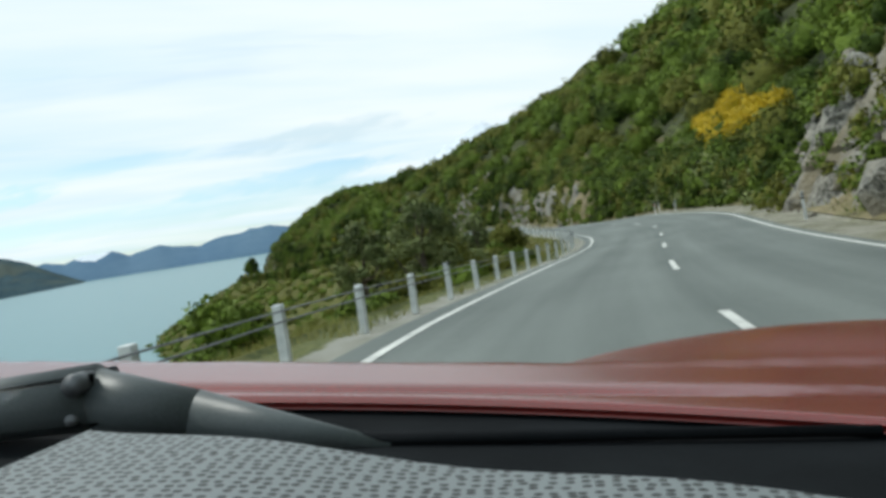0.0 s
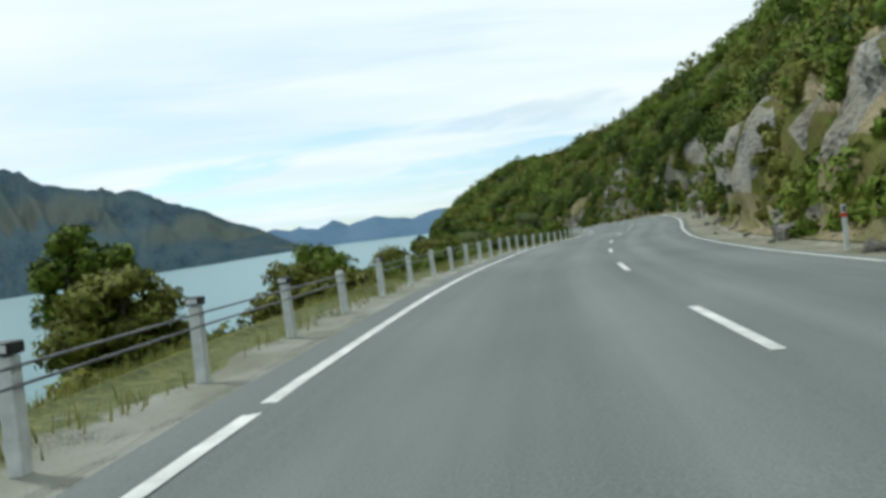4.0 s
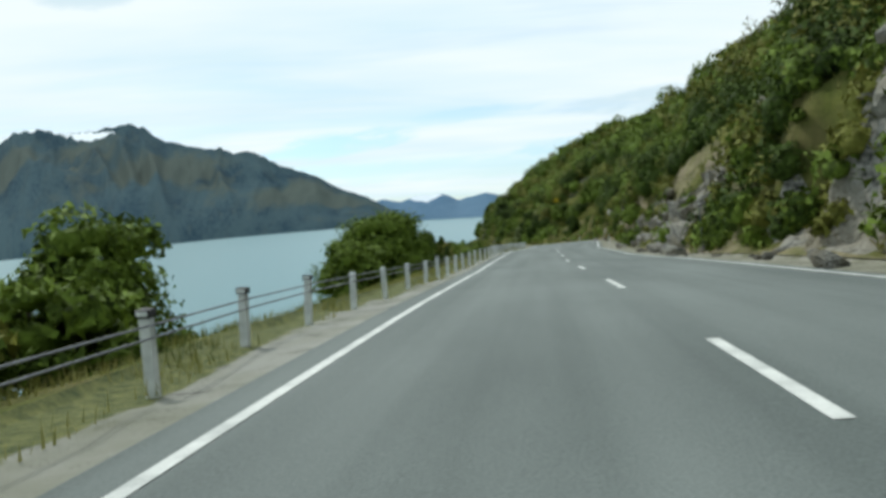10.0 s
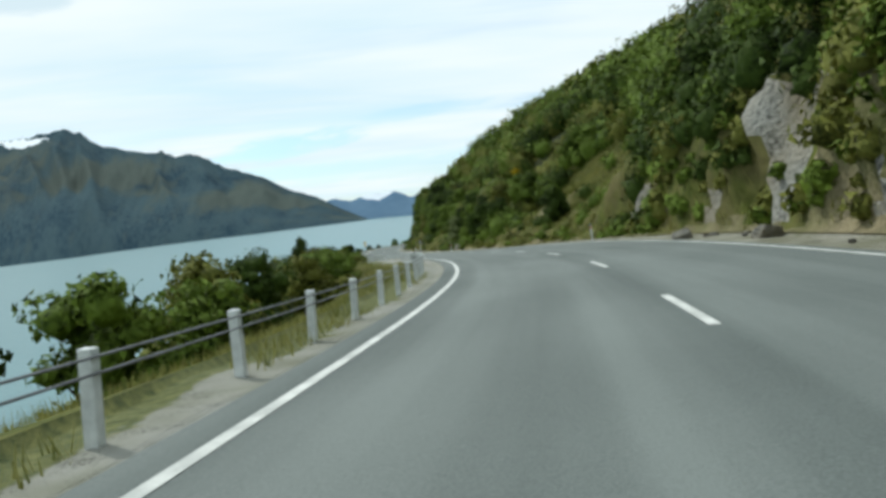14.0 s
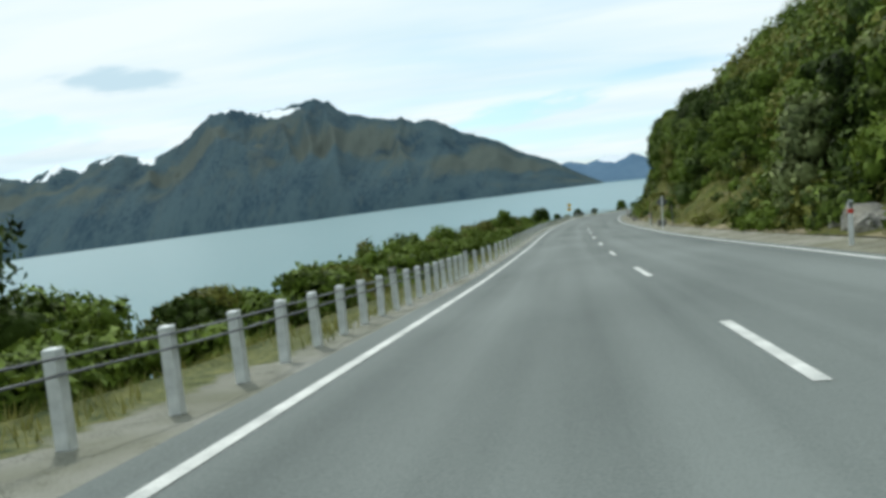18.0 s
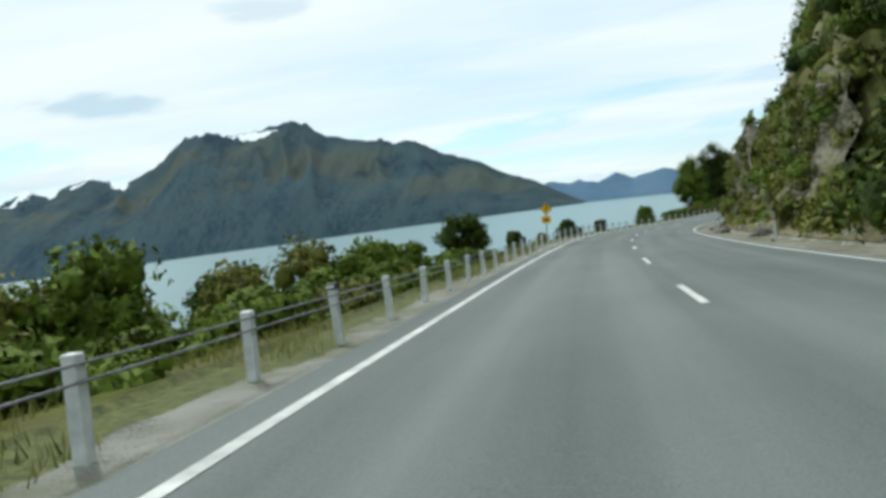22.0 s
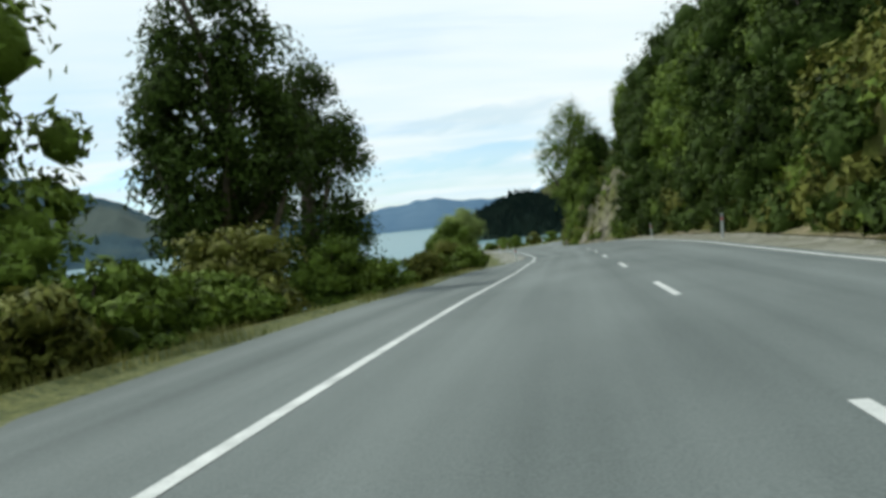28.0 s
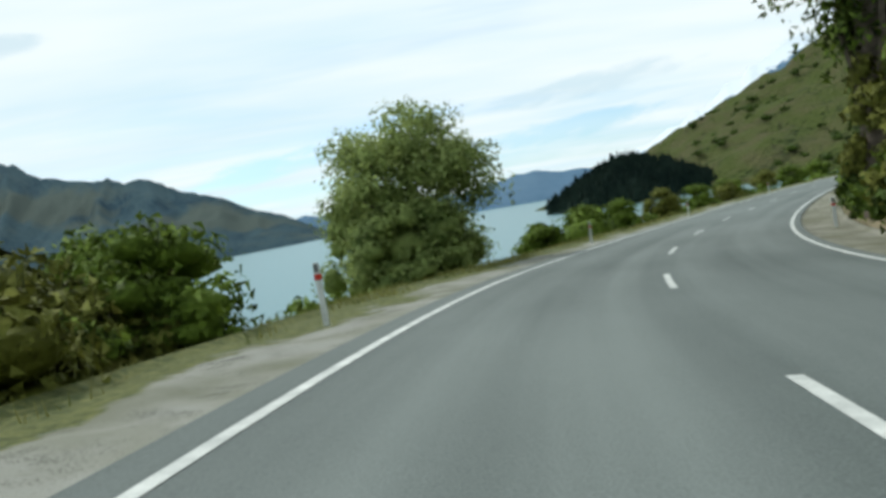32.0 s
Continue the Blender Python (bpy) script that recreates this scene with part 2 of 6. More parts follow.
RED = surf("reflector_red", (0.4, 0.03, 0.02), (0.6, 0.06, 0.04), 3, 20, 0.4, 0.1)
SIGN_YELLOW = surf("sign_yellow", (0.72, 0.40, 0.005), (0.8, 0.47, 0.01), 2, 20, 0.5, 0.05)
# distance haze is put into the next two base colours as a blue tint
MOUNTAIN_HAZE = surf("mountain_side_haze", (0.016, 0.037, 0.055), (0.044, 0.074, 0.086), 0.012, 0.11, 1.0, 0.25, spec=0.02, space="UV", fine_w=0.8)
FAR_HILL_HAZE = surf("far_hill_haze", (0.085, 0.15, 0.23), (0.115, 0.185, 0.26), 0.003, 0.02, 1.0, 0.15, spec=0.05)
PINE = surf("pine_forest", (0.004, 0.01, 0.009), (0.018, 0.03, 0.022), 0.03, 0.5, 0.95, 0.8, spec=0.02)
TUSSOCK = surf("green_slope", (0.010, 0.022, 0.007), (0.062, 0.078, 0.022), 0.02, 0.16, 0.95, 0.9, spec=0.05, patch=0.03, patch_col=(0.085, 0.078, 0.04), soft_patch=True, fine_w=1.2)


def lay_over(m, mask, space, scale, colour, low, high, most=1.0, second=None):
    """Lays a second cover in broken patches where the mesh's attribute of that name is high."""
    n, l = m.node_tree.nodes, m.node_tree.links
    b = n["Principled BSDF"]
    ground_ = b.inputs["Base Color"].links[0].from_socket
    at_n, tc, ns, sm, rp, mx = (n.new("ShaderNode" + k) for k in ("Attribute", "TexCoord", "TexNoise", "Math", "ValToRGB", "MixRGB"))
    at_n.attribute_name = mask
    ns.inputs["Scale"].default_value, ns.inputs["Detail"].default_value, ns.inputs["Roughness"].default_value = scale, 6, 0.6
    l.new(tc.outputs[space], ns.inputs["Vector"])
    sm.operation = "ADD"
    l.new(at_n.outputs["Fac"], sm.inputs[0]); l.new(ns.outputs[0], sm.inputs[1])
    rp.color_ramp.elements[0].position, rp.color_ramp.elements[1].position = low, high
    rp.color_ramp.elements[1].color = (most, most, most, 1)
    l.new(sm.outputs[0], rp.inputs[0])
    mx.inputs[2].default_value = (*colour, 1)
    if second:
        fine_n, fine_r = n.new("ShaderNodeTexNoise"), n.new("ShaderNodeValToRGB")
        fine_n.inputs["Scale"].default_value, fine_n.inputs["Detail"].default_value, fine_n.inputs["Roughness"].default_value = scale * 3, 7, 0.75
        l.new(tc.outputs[space], fine_n.inputs["Vector"])
        fine_r.color_ramp.elements[0].position, fine_r.color_ramp.elements[1].position = 0.36, 0.66
        fine_r.color_ramp.elements[0].color, fine_r.color_ramp.elements[1].color = (*colour, 1), (*second, 1)
        l.new(fine_n.outputs[0], fine_r.inputs[0]); l.new(fine_r.outputs[0], mx.inputs[2])
    l.new(rp.outputs[0], mx.inputs[0]); l.new(ground_, mx.inputs[1]); l.new(mx.outputs[0], b.inputs["Base Color"])


# tussock colour greyed to carry the same painted haze
lay_over(MOUNTAIN_HAZE, "tussock", "UV", 0.03, (0.072, 0.086, 0.072), 0.55, 1.5, 0.8)
lay_over(MOUNTAIN_HAZE, "snow", "UV", 0.05, (0.72, 0.76, 0.8), 0.95, 1.0)
lay_over(VERGE, "turf", "Object", 2.2, (0.03, 0.05, 0.01), 0.86, 1.16, 0.97, (0.165, 0.165, 0.05))
lay_over(FAR_HILL_HAZE, "snow", "Object", 0.02, (0.66, 0.71, 0.77), 0.95, 1.1)


def asphalt_material():
    """Worn chip seal: long streaks along the lanes, paler wheel tracks, fine stone."""
    m = bpy.data.materials.new("chip_seal")
    m.use_nodes = True
    n, l = m.node_tree.nodes, m.node_tree.links
    b = n["Principled BSDF"]
    tc = n.new("ShaderNodeTexCoord")

    def tex(space, scale, stretch, detail):
        mp, t = n.new("ShaderNodeMapping"), n.new("ShaderNodeTexNoise")
        mp.inputs["Scale"].default_value = stretch
        t.inputs["Scale"].default_value, t.inputs["Detail"].default_value = scale, detail
        l.new(tc.outputs[space], mp.inputs[0]); l.new(mp.outputs[0], t.inputs["Vector"])
        return t.outputs[0]

    def ramp(v, stops):
        r = n.new("ShaderNodeValToRGB")
        while len(r.color_ramp.elements) < len(stops):
            r.color_ramp.elements.new(0.5)
        for e, (p, g) in zip(r.color_ramp.elements, stops):
            e.position, e.color = p, (g, g, g, 1)
        l.new(v, r.inputs[0])
        return r.outputs[0]

    streak, blotch, stone = tex("UV", 1.0, (1.6, 0.03, 1), 5), tex("UV", 1.0, (0.35, 0.12, 1), 6), tex("Object", 55.0, (1, 1, 1), 2)
    uv = n.new("ShaderNodeSeparateXYZ"); l.new(tc.outputs["UV"], uv.inputs[0])
    across = n.new("ShaderNodeMath"); across.operation = "MULTIPLY_ADD"; across.inputs[1].default_value, across.inputs[2].default_value = 0.125, 0.5
    l.new(uv.outputs["X"], across.inputs[0])
    track = ramp(across.outputs[0], ((0.0, 0.0), (0.14, 0.15), (0.2, 0.9), (0.27, 0.3), (0.34, 0.25), (0.4, 0.85), (0.5, 0.0), (0.6, 0.85), (0.66, 0.25), (0.73, 0.3), (0.8, 0.9), (0.87, 0.15)))
    total = None
    for v, k in ((streak, 0.5), (blotch, 0.55), (stone, 0.5), (track, 0.13)):
        mm = n.new("ShaderNodeMath"); mm.operation = "MULTIPLY_ADD"; mm.inputs[1].default_value = k
        l.new(v, mm.inputs[0])
        if total is not None:
            l.new(total, mm.inputs[2])
        else:
            mm.inputs[2].default_value = 0.0
        total = mm.outputs[0]
    cr = n.new("ShaderNodeValToRGB")
    cr.color_ramp.elements[0].position, cr.color_ramp.elements[1].position = 0.55, 1.12
    cr.color_ramp.elements[0].color, cr.color_ramp.elements[1].color = (0.07, 0.084, 0.08, 1), (0.168, 0.19, 0.181, 1)
    l.new(total, cr.inputs[0]); l.new(cr.outputs[0], b.inputs["Base Color"])
    b.inputs["Roughness"].default_value, b.inputs["Specular IOR Level"].default_value = 0.85, 0.25
    bp = n.new("ShaderNodeBump"); bp.inputs["Strength"].default_value, bp.inputs["Distance"].default_value = 0.6, 0.012
    l.new(stone, bp.inputs["Height"]); l.new(bp.outputs[0], b.inputs["Normal"])
    return m


ASPHALT = asphalt_material()


def lake_material():
    m = bpy.data.materials.new("lake_water")
    m.use_nodes = True
    n, l = m.node_tree.nodes, m.node_tree.links
    b = n["Principled BSDF"]
    b.inputs["Base Color"].default_value = (0.085, 0.19, 0.21, 1)
    b.inputs["IOR"].default_value = 1.33
    b.inputs["Roughness"].default_value = 0.32
    tc, mp, w = n.new("ShaderNodeTexCoord"), n.new("ShaderNodeMapping"), n.new("ShaderNodeTexNoise")
    mp.inputs["Scale"].default_value = (1, 0.4, 1)
    w.inputs["Scale"].default_value, w.inputs["Detail"].default_value = 0.35, 6
    l.new(tc.outputs["Object"], mp.inputs[0]); l.new(mp.outputs[0], w.inputs["Vector"])
    bp = n.new("ShaderNodeBump"); bp.inputs["Strength"].default_value = 0.5; bp.inputs["Distance"].default_value = 0.6
    l.new(w.outputs[0], bp.inputs["Height"]); l.new(bp.outputs[0], b.inputs["Normal"])
    return m


WATER = lake_material()

# ---- the road's line ----
HEAD_STEP = 15.0
HEADING = [-18.0, -25.8, -34.1, -36.7, -35.6, -28.1, -21.6, -14.3, -17.5, -19.9, -23.8, -20.8, -17.2, -11.7, -7.1, -6.0, -5.8, -6.9, -6.2, -10.4, -8.9, -3.3, 0.3, 3.7, 4.4, 4.8, 5.1, 4.7, 4.3, 4.1, 3.6, 2.3, 1.0, -0.7, -4.5, -8.5, -16.0, -18.5, -19.3, -19.7, -19.7, -19.4, -19.4, -13.2, -9.4, -10.5, -18.9, -26.8, -31.0, -33.6, -36.2, -38.8, -41.4, -44.0]
GRADE = [-0.030, -0.032, -0.034, -0.027, -0.013, -0.014, -0.013, -0.015, -0.020, -0.013, -0.006, -0.008, -0.012, -0.019, -0.025, -0.040, -0.045, -0.033, -0.037, -0.030, -0.032, -0.040, -0.050, -0.052, -0.052, -0.056, -0.053, -0.046, -0.037, -0.038, -0.038, -0.036, -0.030, -0.027, -0.030, -0.032, -0.017, -0.010, -0.011, -0.020, -0.031, -0.031, -0.034, -0.028, -0.030, -0.043, -0.042, -0.029, -0.020, -0.015, -0.013, -0.013, -0.013, -0.014]
BANK = [-0.011, -0.021, -0.025, 0.017, 0.082, 0.086, 0.078, -0.011, -0.033, -0.037, 0.024, 0.070, 0.110, 0.104, 0.063, 0.033, 0.028, -0.002, -0.007, 0.020, 0.045, 0.051, 0.046, 0.034, 0.011, 0.017, 0.035, 0.034, 0.022, 0.009, -0.001, 0.003, -0.009, -0.014, -0.038, -0.040, -0.033, -0.015, -0.012, -0.000, 0.029, 0.077, 0.085, 0.079, 0.013, -0.065, -0.062, -0.031, -0.011, 0.000, 0.004, 0.004, 0.002, 0.000]
LANE = 3.37          # centre line to edge line
KNOT_S = -20.0 + HEAD_STEP * np.arange(len(HEADING))
ST = np.arange(-80.0, 900.0, 1.0)


def smooth_knots(values, s):
    y = np.array(values, float)
    u = np.clip((np.asarray(s, float) - KNOT_S[0]) / HEAD_STEP, 0, len(y) - 1.0001)
    i = np.floor(u).astype(int); f = u - i
    p = np.concatenate([[2 * y[0] - y[1]], y, [2 * y[-1] - y[-2]]])
    a, b, c, d = p[i], p[i + 1], p[i + 2], p[i + 3]
    return b + 0.5 * f * (c - a + f * (2 * a - 5 * b + 4 * c - d + f * (3 * (b - c) + d - a)))


HD = np.radians(smooth_knots(HEADING, ST))
GR = np.interp(ST, KNOT_S, GRADE)
BK = np.interp(ST, KNOT_S, BANK)
CX, CY, CZ = (np.concatenate([[0], np.cumsum(v)[:-1]]) for v in (-np.sin(HD), np.cos(HD), GR))
zero = int(np.argmin(np.abs(ST)))
CX, CY, CZ = CX - CX[zero], CY - CY[zero], CZ - CZ[zero]
kern = np.exp(-0.5 * (np.arange(-150, 151) / 50.0) ** 2); kern /= kern.sum()
HS = np.convolve(np.pad(HD, 150, mode="edge"), kern, mode="valid")
RIGHT_BASE = 5.2
LEFT_EDGE = {-80: -5.3, 40: -5.3, 70: -5.5, 110: -5.3, 190: -5.3, 202: -5.7, 215: -5.3, 240: -5.1, 300: -5.3, 318: -5.5, 330: -7.8, 345: -7.4, 358: -5.3, 556: -5.3, 566: -6.9, 610: -7.2, 626: -6.6, 900: -6.4}     # brink of the lake slope


def at(s, v):
    return np.interp(s, ST, v)


def table(t, s):
    return np.interp(s, list(t.keys()), list(t.values()))


def road(s, o, dz=0.0):
    """World place on the road surface, s metres along it and o to the right of the centre line."""
    s, o = np.broadcast_arrays(np.asarray(s, float), np.asarray(o, float))
    h = at(s, HD)
    return np.stack([at(s, CX) + np.cos(h) * o, at(s, CY) + np.sin(h) * o, at(s, CZ) + at(s, BK) * np.clip(o, -5, 5) + dz], -1)


def side(s, o):
    """Plan place beyond the verges, where the rows of the slope fan out along the smoothed line."""
    s, o = np.broadcast_arrays(np.asarray(s, float), np.asarray(o, float))
    base = np.clip(o, table(LEFT_EDGE, s), RIGHT_BASE)
    h, k = at(s, HD), at(s, HS)
    return at(s, CX) + np.cos(h) * base + np.cos(k) * (o - base), at(s, CY) + np.sin(h) * base + np.sin(k) * (o - base)


def hash3(i, j, k, seed=0):
    v = (i * 374761393 + j * 668265263 + k * 2147483647 + seed * 974711) & 0xFFFFFFFF
    v = ((v ^ (v >> 13)) * 1274126177) & 0xFFFFFFFF
    return ((v ^ (v >> 16)) & 0xFFFF) / 65535.0


def vnoise(x, y, z=0.0, seed=0):
    """Smooth value noise, -1 to 1."""
    x, y, z = np.broadcast_arrays(np.asarray(x, float), np.asarray(y, float), np.asarray(z, float))
    i, j, k = (np.floor(v).astype(np.int64) for v in (x, y, z))
    f = [v - n for v, n in zip((x, y, z), (i, j, k))]
    f = [v * v * (3 - 2 * v) for v in f]
    out = 0
    for a in (0, 1):
        for b in (0, 1):
            for c in (0, 1):
                w = (f[0] if a else 1 - f[0]) * (f[1] if b else 1 - f[1]) * (f[2] if c else 1 - f[2])
                out = out + w * hash3(i + a, j + b, k + c, seed)
    return out * 2 - 1


def fbm(x, y, z=0.0, octaves=4, seed=0):
    total, amp = 0, 1.0
    for o in range(octaves):
        total = total + amp * vnoise(np.asarray(x) * 2 ** o, np.asarray(y) * 2 ** o, np.asarray(z) * 2 ** o, seed + o)
        amp *= 0.5
    return total


CLIFF = {-80: 5, 10: 6, 25: 7, 40: 4, 52: 1.5, 85: 2, 100: 4.5, 125: 4, 134: 4, 140: 4.6, 160: 4.8, 170: 4.5, 180: 4.5, 190: 4.5, 199: 9, 212: 7, 219: 4, 224: 3, 246: 3.5, 262: 3.5,
         300: 4, 322: 2, 330: 1.2, 374: 1.0, 385: 0.6, 398: 0.6, 412: 0.7, 418: 1.4, 432: 2.2, 440: 4, 455: 5.5, 470: 8.5, 482: 10, 500: 11, 522: 11, 530: 8, 548: 8, 562: 5, 590: 2, 630: 3, 640: 8, 656: 7, 668: 2, 700: 1, 900: 1}
CAP = {-80: 80, 180: 75, 215: 46, 300: 44, 380: 38, 450: 34, 490: 36, 520: 30, 560: 38, 640: 50, 720: 56, 900: 60}
SLOPE = {-80: 0.7, 0: 0.7, 30: 0.62, 60: 0.38, 90: 0.32, 115: 0.48, 140: 0.73, 165: 1.0, 190: 1.0, 215: 0.62, 240: 1.08, 265: 0.88, 290: 0.6, 315: 1.4, 340: 1.05, 370: 0.9, 400: 0.87, 440: 0.57, 480: 0.59, 520: 0.5, 545: 0.55, 570: 0.63, 600: 0.65, 640: 0.7, 700: 0.7, 760: 0.5, 900: 0.3}
FAR_SLOPE = {-80: 0.72, 30: 0.73, 90: 0.74, 115: 0.73, 140: 0.7, 165: 0.77, 190: 0.7, 215: 0.6, 240: 0.73, 265: 0.7, 290: 0.74, 315: 0.66, 340: 0.8, 370: 0.87, 400: 0.95, 440: 0.62, 480: 0.68, 520: 0.85, 545: 0.85, 600: 0.85, 650: 0.9, 700: 0.8, 760: 0.5, 900: 0.3}     # above the foot of the hill
SHELF = {-80: 0.4, 300: 0.4, 330: 5.0, 380: 4.0, 405: 0.8, 540: 0.8, 900: 1.0}     # flat strip between the verge and the bank


ROCKS = ((6, 46), (138, 169), (195, 218), (226, 262), (436, 524), (531, 561), (566, 584), (637, 661))


def right_height(s, o):
    back = 0
    for a, b in ROCKS:
        back = back + np.clip(np.minimum(s - a + 2, b + 2 - s) / 4, 0, 1)
    u = np.maximum(o - RIGHT_BASE - table(SHELF, s) * 0.6 - 1.7 * np.minimum(back, 1), 0)
    c = table(CLIFF, s)
    face = np.clip(u / (0.9 + (0.28 + 0.17 * np.minimum(back, 1)) * c), 0, 1); face = face * face * (3 - 2 * face)
    run = np.maximum(u - 0.6, 0)
    hill = np.minimum(run, 14) * table(SLOPE, s) * run / (run + table({320: 0.001, 328: 3, 370: 4, 380: 3, 392: 1.2, 430: 1.2, 438: 0.001}, s) + 1e-6) + table(FAR_SLOPE, s) * np.maximum(run - 14, 0)
    hill = table(CAP, s) * np.tanh(hill / table(CAP, s))
    x, y = side(s, o)
    rough = np.clip(u / 10, 0, 1) * (1.6 * fbm(x / 14, y / 14, 0, 4, 3) + 2.5 * fbm(x / 60, y / 60, 0, 2, 9) * np.clip(u / 40, 0, 1))
    return at(s, CZ) + at(s, BK) * 5 + c * face + hill + rough


LAKE_Z = -40.0


def left_height(s, o):
    u = np.maximum(table(LEFT_EDGE, s) - o, 0)
    x, y = side(s, o)
    fall = 0.22 * np.minimum(u, 1.2) + 0.5 * np.maximum(u - 1.2, 0)
    z = at(s, CZ) - at(s, BK) * 5 - fall + np.clip(u / 8, 0, 1) * 1.1 * fbm(x / 12, y / 12, 0, 3, 21)
    return np.maximum(z, LAKE_Z - 3)


# ---- mesh helpers ----
def mesh_from(name, verts, faces, mats, index=None, smooth=False, normals=None):
    """A mesh from arrays: verts (n, 3), faces (m, 3 or 4)."""
    verts, faces = np.asarray(verts, np.float32), np.asarray(faces, np.int32)
    me = bpy.data.meshes.new(name)
    k = faces.shape[1]
    me.vertices.add(len(verts)); me.vertices.foreach_set("co", verts.ravel())
    me.loops.add(faces.size); me.loops.foreach_set("vertex_index", faces.ravel())
    me.polygons.add(len(faces))
    me.polygons.foreach_set("loop_start", np.arange(0, faces.size, k, dtype=np.int32))
    me.polygons.foreach_set("loop_total", np.full(len(faces), k, np.int32))
    if index is not None:
        me.polygons.foreach_set("material_index", np.asarray(index, np.int32))
    me.polygons.foreach_set("use_smooth", np.full(len(faces), smooth))
    for m in mats if isinstance(mats, (list, tuple)) else [mats]:
        me.materials.append(m)
    me.update(calc_edges=True)
    if normals is not None:
        me.attributes.new("custom_normal", "FLOAT_VECTOR", "POINT").data.foreach_set("vector", np.asarray(normals, np.float32).ravel())
        me.update()
    return me


def grid_faces(rows, cols):
    i = np.arange((rows - 1) * cols).reshape(rows - 1, cols)[:, :-1].ravel()
    return np.stack([i, i + 1, i + cols + 1, i + cols], 1)


def sheet(name, P, mats, parent=None, smooth=True, index=None):
    """A grid of places P (rows, cols, 3) as one mesh object."""
    r, c = P.shape[:2]
    ob = new(name, mesh_from(name, P.reshape(-1, 3), grid_faces(r, c), mats, index, smooth))
    ob.parent = parent
    return ob


def part(name, bm, material, parent, label=""):
    me = bpy.data.meshes.new(name)
    bm.to_mesh(me); bm.free()
    me.materials.append(material)
    ob = new(name, me)
    ob.parent = parent
    return tagged(ob, label)


def box(bm, size, at_=(0, 0, 0), bevel=0.0, taper=1.0):
    made = bmesh.ops.create_cube(bm, size=1.0)["verts"]
    for v in made:
        k = taper if v.co.z > 0 else 1.0
        v.co = Vector((v.co.x * size[0] * k + at_[0], v.co.y * size[1] * k + at_[1], v.co.z * size[2] + at_[2]))
    if bevel:
        edges = list({e for v in made for e in v.link_edges})
        bmesh.ops.bevel(bm, geom=edges, offset=bevel, segments=2, affect="EDGES", profile=0.5)
    return bm


def tube(bm, a, b, ra, rb, sides=7):
    a, b = Vector(a), Vector(b)
    q = (b - a).to_track_quat("Z", "Y")
    rings = []
    for p, r in ((a, ra), (b, rb)):
        rings.append([bm.verts.new(p + q @ Vector((r * math.cos(2 * math.pi * i / sides), r * math.sin(2 * math.pi * i / sides), 0))) for i in range(sides)])
    for i in range(sides):
        bm.faces.new((rings[0][i], rings[0][(i + 1) % sides], rings[1][(i + 1) % sides], rings[1][i]))
    bm.faces.new(rings[0][::-1]); bm.faces.new(rings[1])
    return bm

# ---- road, verges, slopes, lake ----
s_road = np.arange(-40.0, 800.0, 1.0)


def ribbon(name, offsets, dz, mat, parent=None):
    P = np.stack([road(s_road, o, d) for o, d in zip(offsets, dz)], 1)
    return lay_uv(sheet(name, P, mat, parent), s_road, np.stack([np.full(len(s_road), o) for o in offsets], 1))


def lay_uv(ob, s, offs):
    """Texture places in metres: across the road, along the road."""
    S = np.broadcast_to(np.asarray(s)[:, None], offs.shape)
    flat_uv = np.stack([offs, S], -1).reshape(-1, 2)
    idx = np.empty(len(ob.data.loops), np.int32); ob.data.loops.foreach_get("vertex_index", idx)
    ob.data.uv_layers.new(name="along").data.foreach_set("uv", flat_uv[idx].astype(np.float32).ravel())
    return ob


road_ob = tagged(ribbon("road", (-LANE - 0.45, -1.7, 0, 1.7, LANE + 0.3), (0, 0, 0, 0, 0), ASPHALT), "grey chip-seal two-lane road", "road", kind="structure")


def marking(name, s0, s1, o, w, step=2.0):
    s = np.append(np.arange(s0, s1 - 0.01, step), s1)
    o = o + np.interp(s, [40, 50, 58, 66, 72, 76, 82, 90], [0, 0.12, 0.17, 0.13, 0.1, 0.07, 0.04, 0]) * (o == 0)
    P = np.stack([road(s, o - w / 2, 0.006), road(s, o + w / 2, 0.006)], 1)
    return sheet(name, P, PAINT, road_ob)


marking("edge_line", -40, 798, -LANE, 0.12)
marking("edge_line", -40, 798, LANE, 0.12)
for k in range(-2, 78):
    marking("centre_dash", 10 * k + 5.5, 10 * k + 8.5, 0.0, 0.11, 1.5)

# verges
shoulder = np.arange(564.0, 624.0, 2.0)
wide = np.interp(shoulder, [564, 570, 590, 606, 614, 622], [-3.9, -5.8, -6.4, -6.5, -5.6, -3.9])
P = np.stack([road(shoulder, wide, -0.012), road(shoulder, (wide - 3.6) / 2, -0.006), road(shoulder, -3.6, -0.004)], 1)
lay = lay_uv(sheet("sealed_shoulder", P, ASPHALT), shoulder, np.stack([wide, (wide - 3.6) / 2, np.full(len(wide), -3.6)], 1))
tagged(lay, "sealed grey pull-off beside the road", "shoulder", kind="structure")
FENCE_OFF = {-80: -4.4, 40: -4.4, 70: -4.6, 110: -4.4, 190: -4.4, 202: -5.0, 215: -4.5, 240: -4.2, 300: -4.6, 322: -4.7, 327: -4.9, 333: -7.0, 338: -6.9, 345: -6.4, 348: -6.0, 352: -5.2, 357: -4.4, 900: -4.3}
vo = np.linspace(0, 1, 17)
s_verge = np.arange(-40.0, 799.0, 0.5)


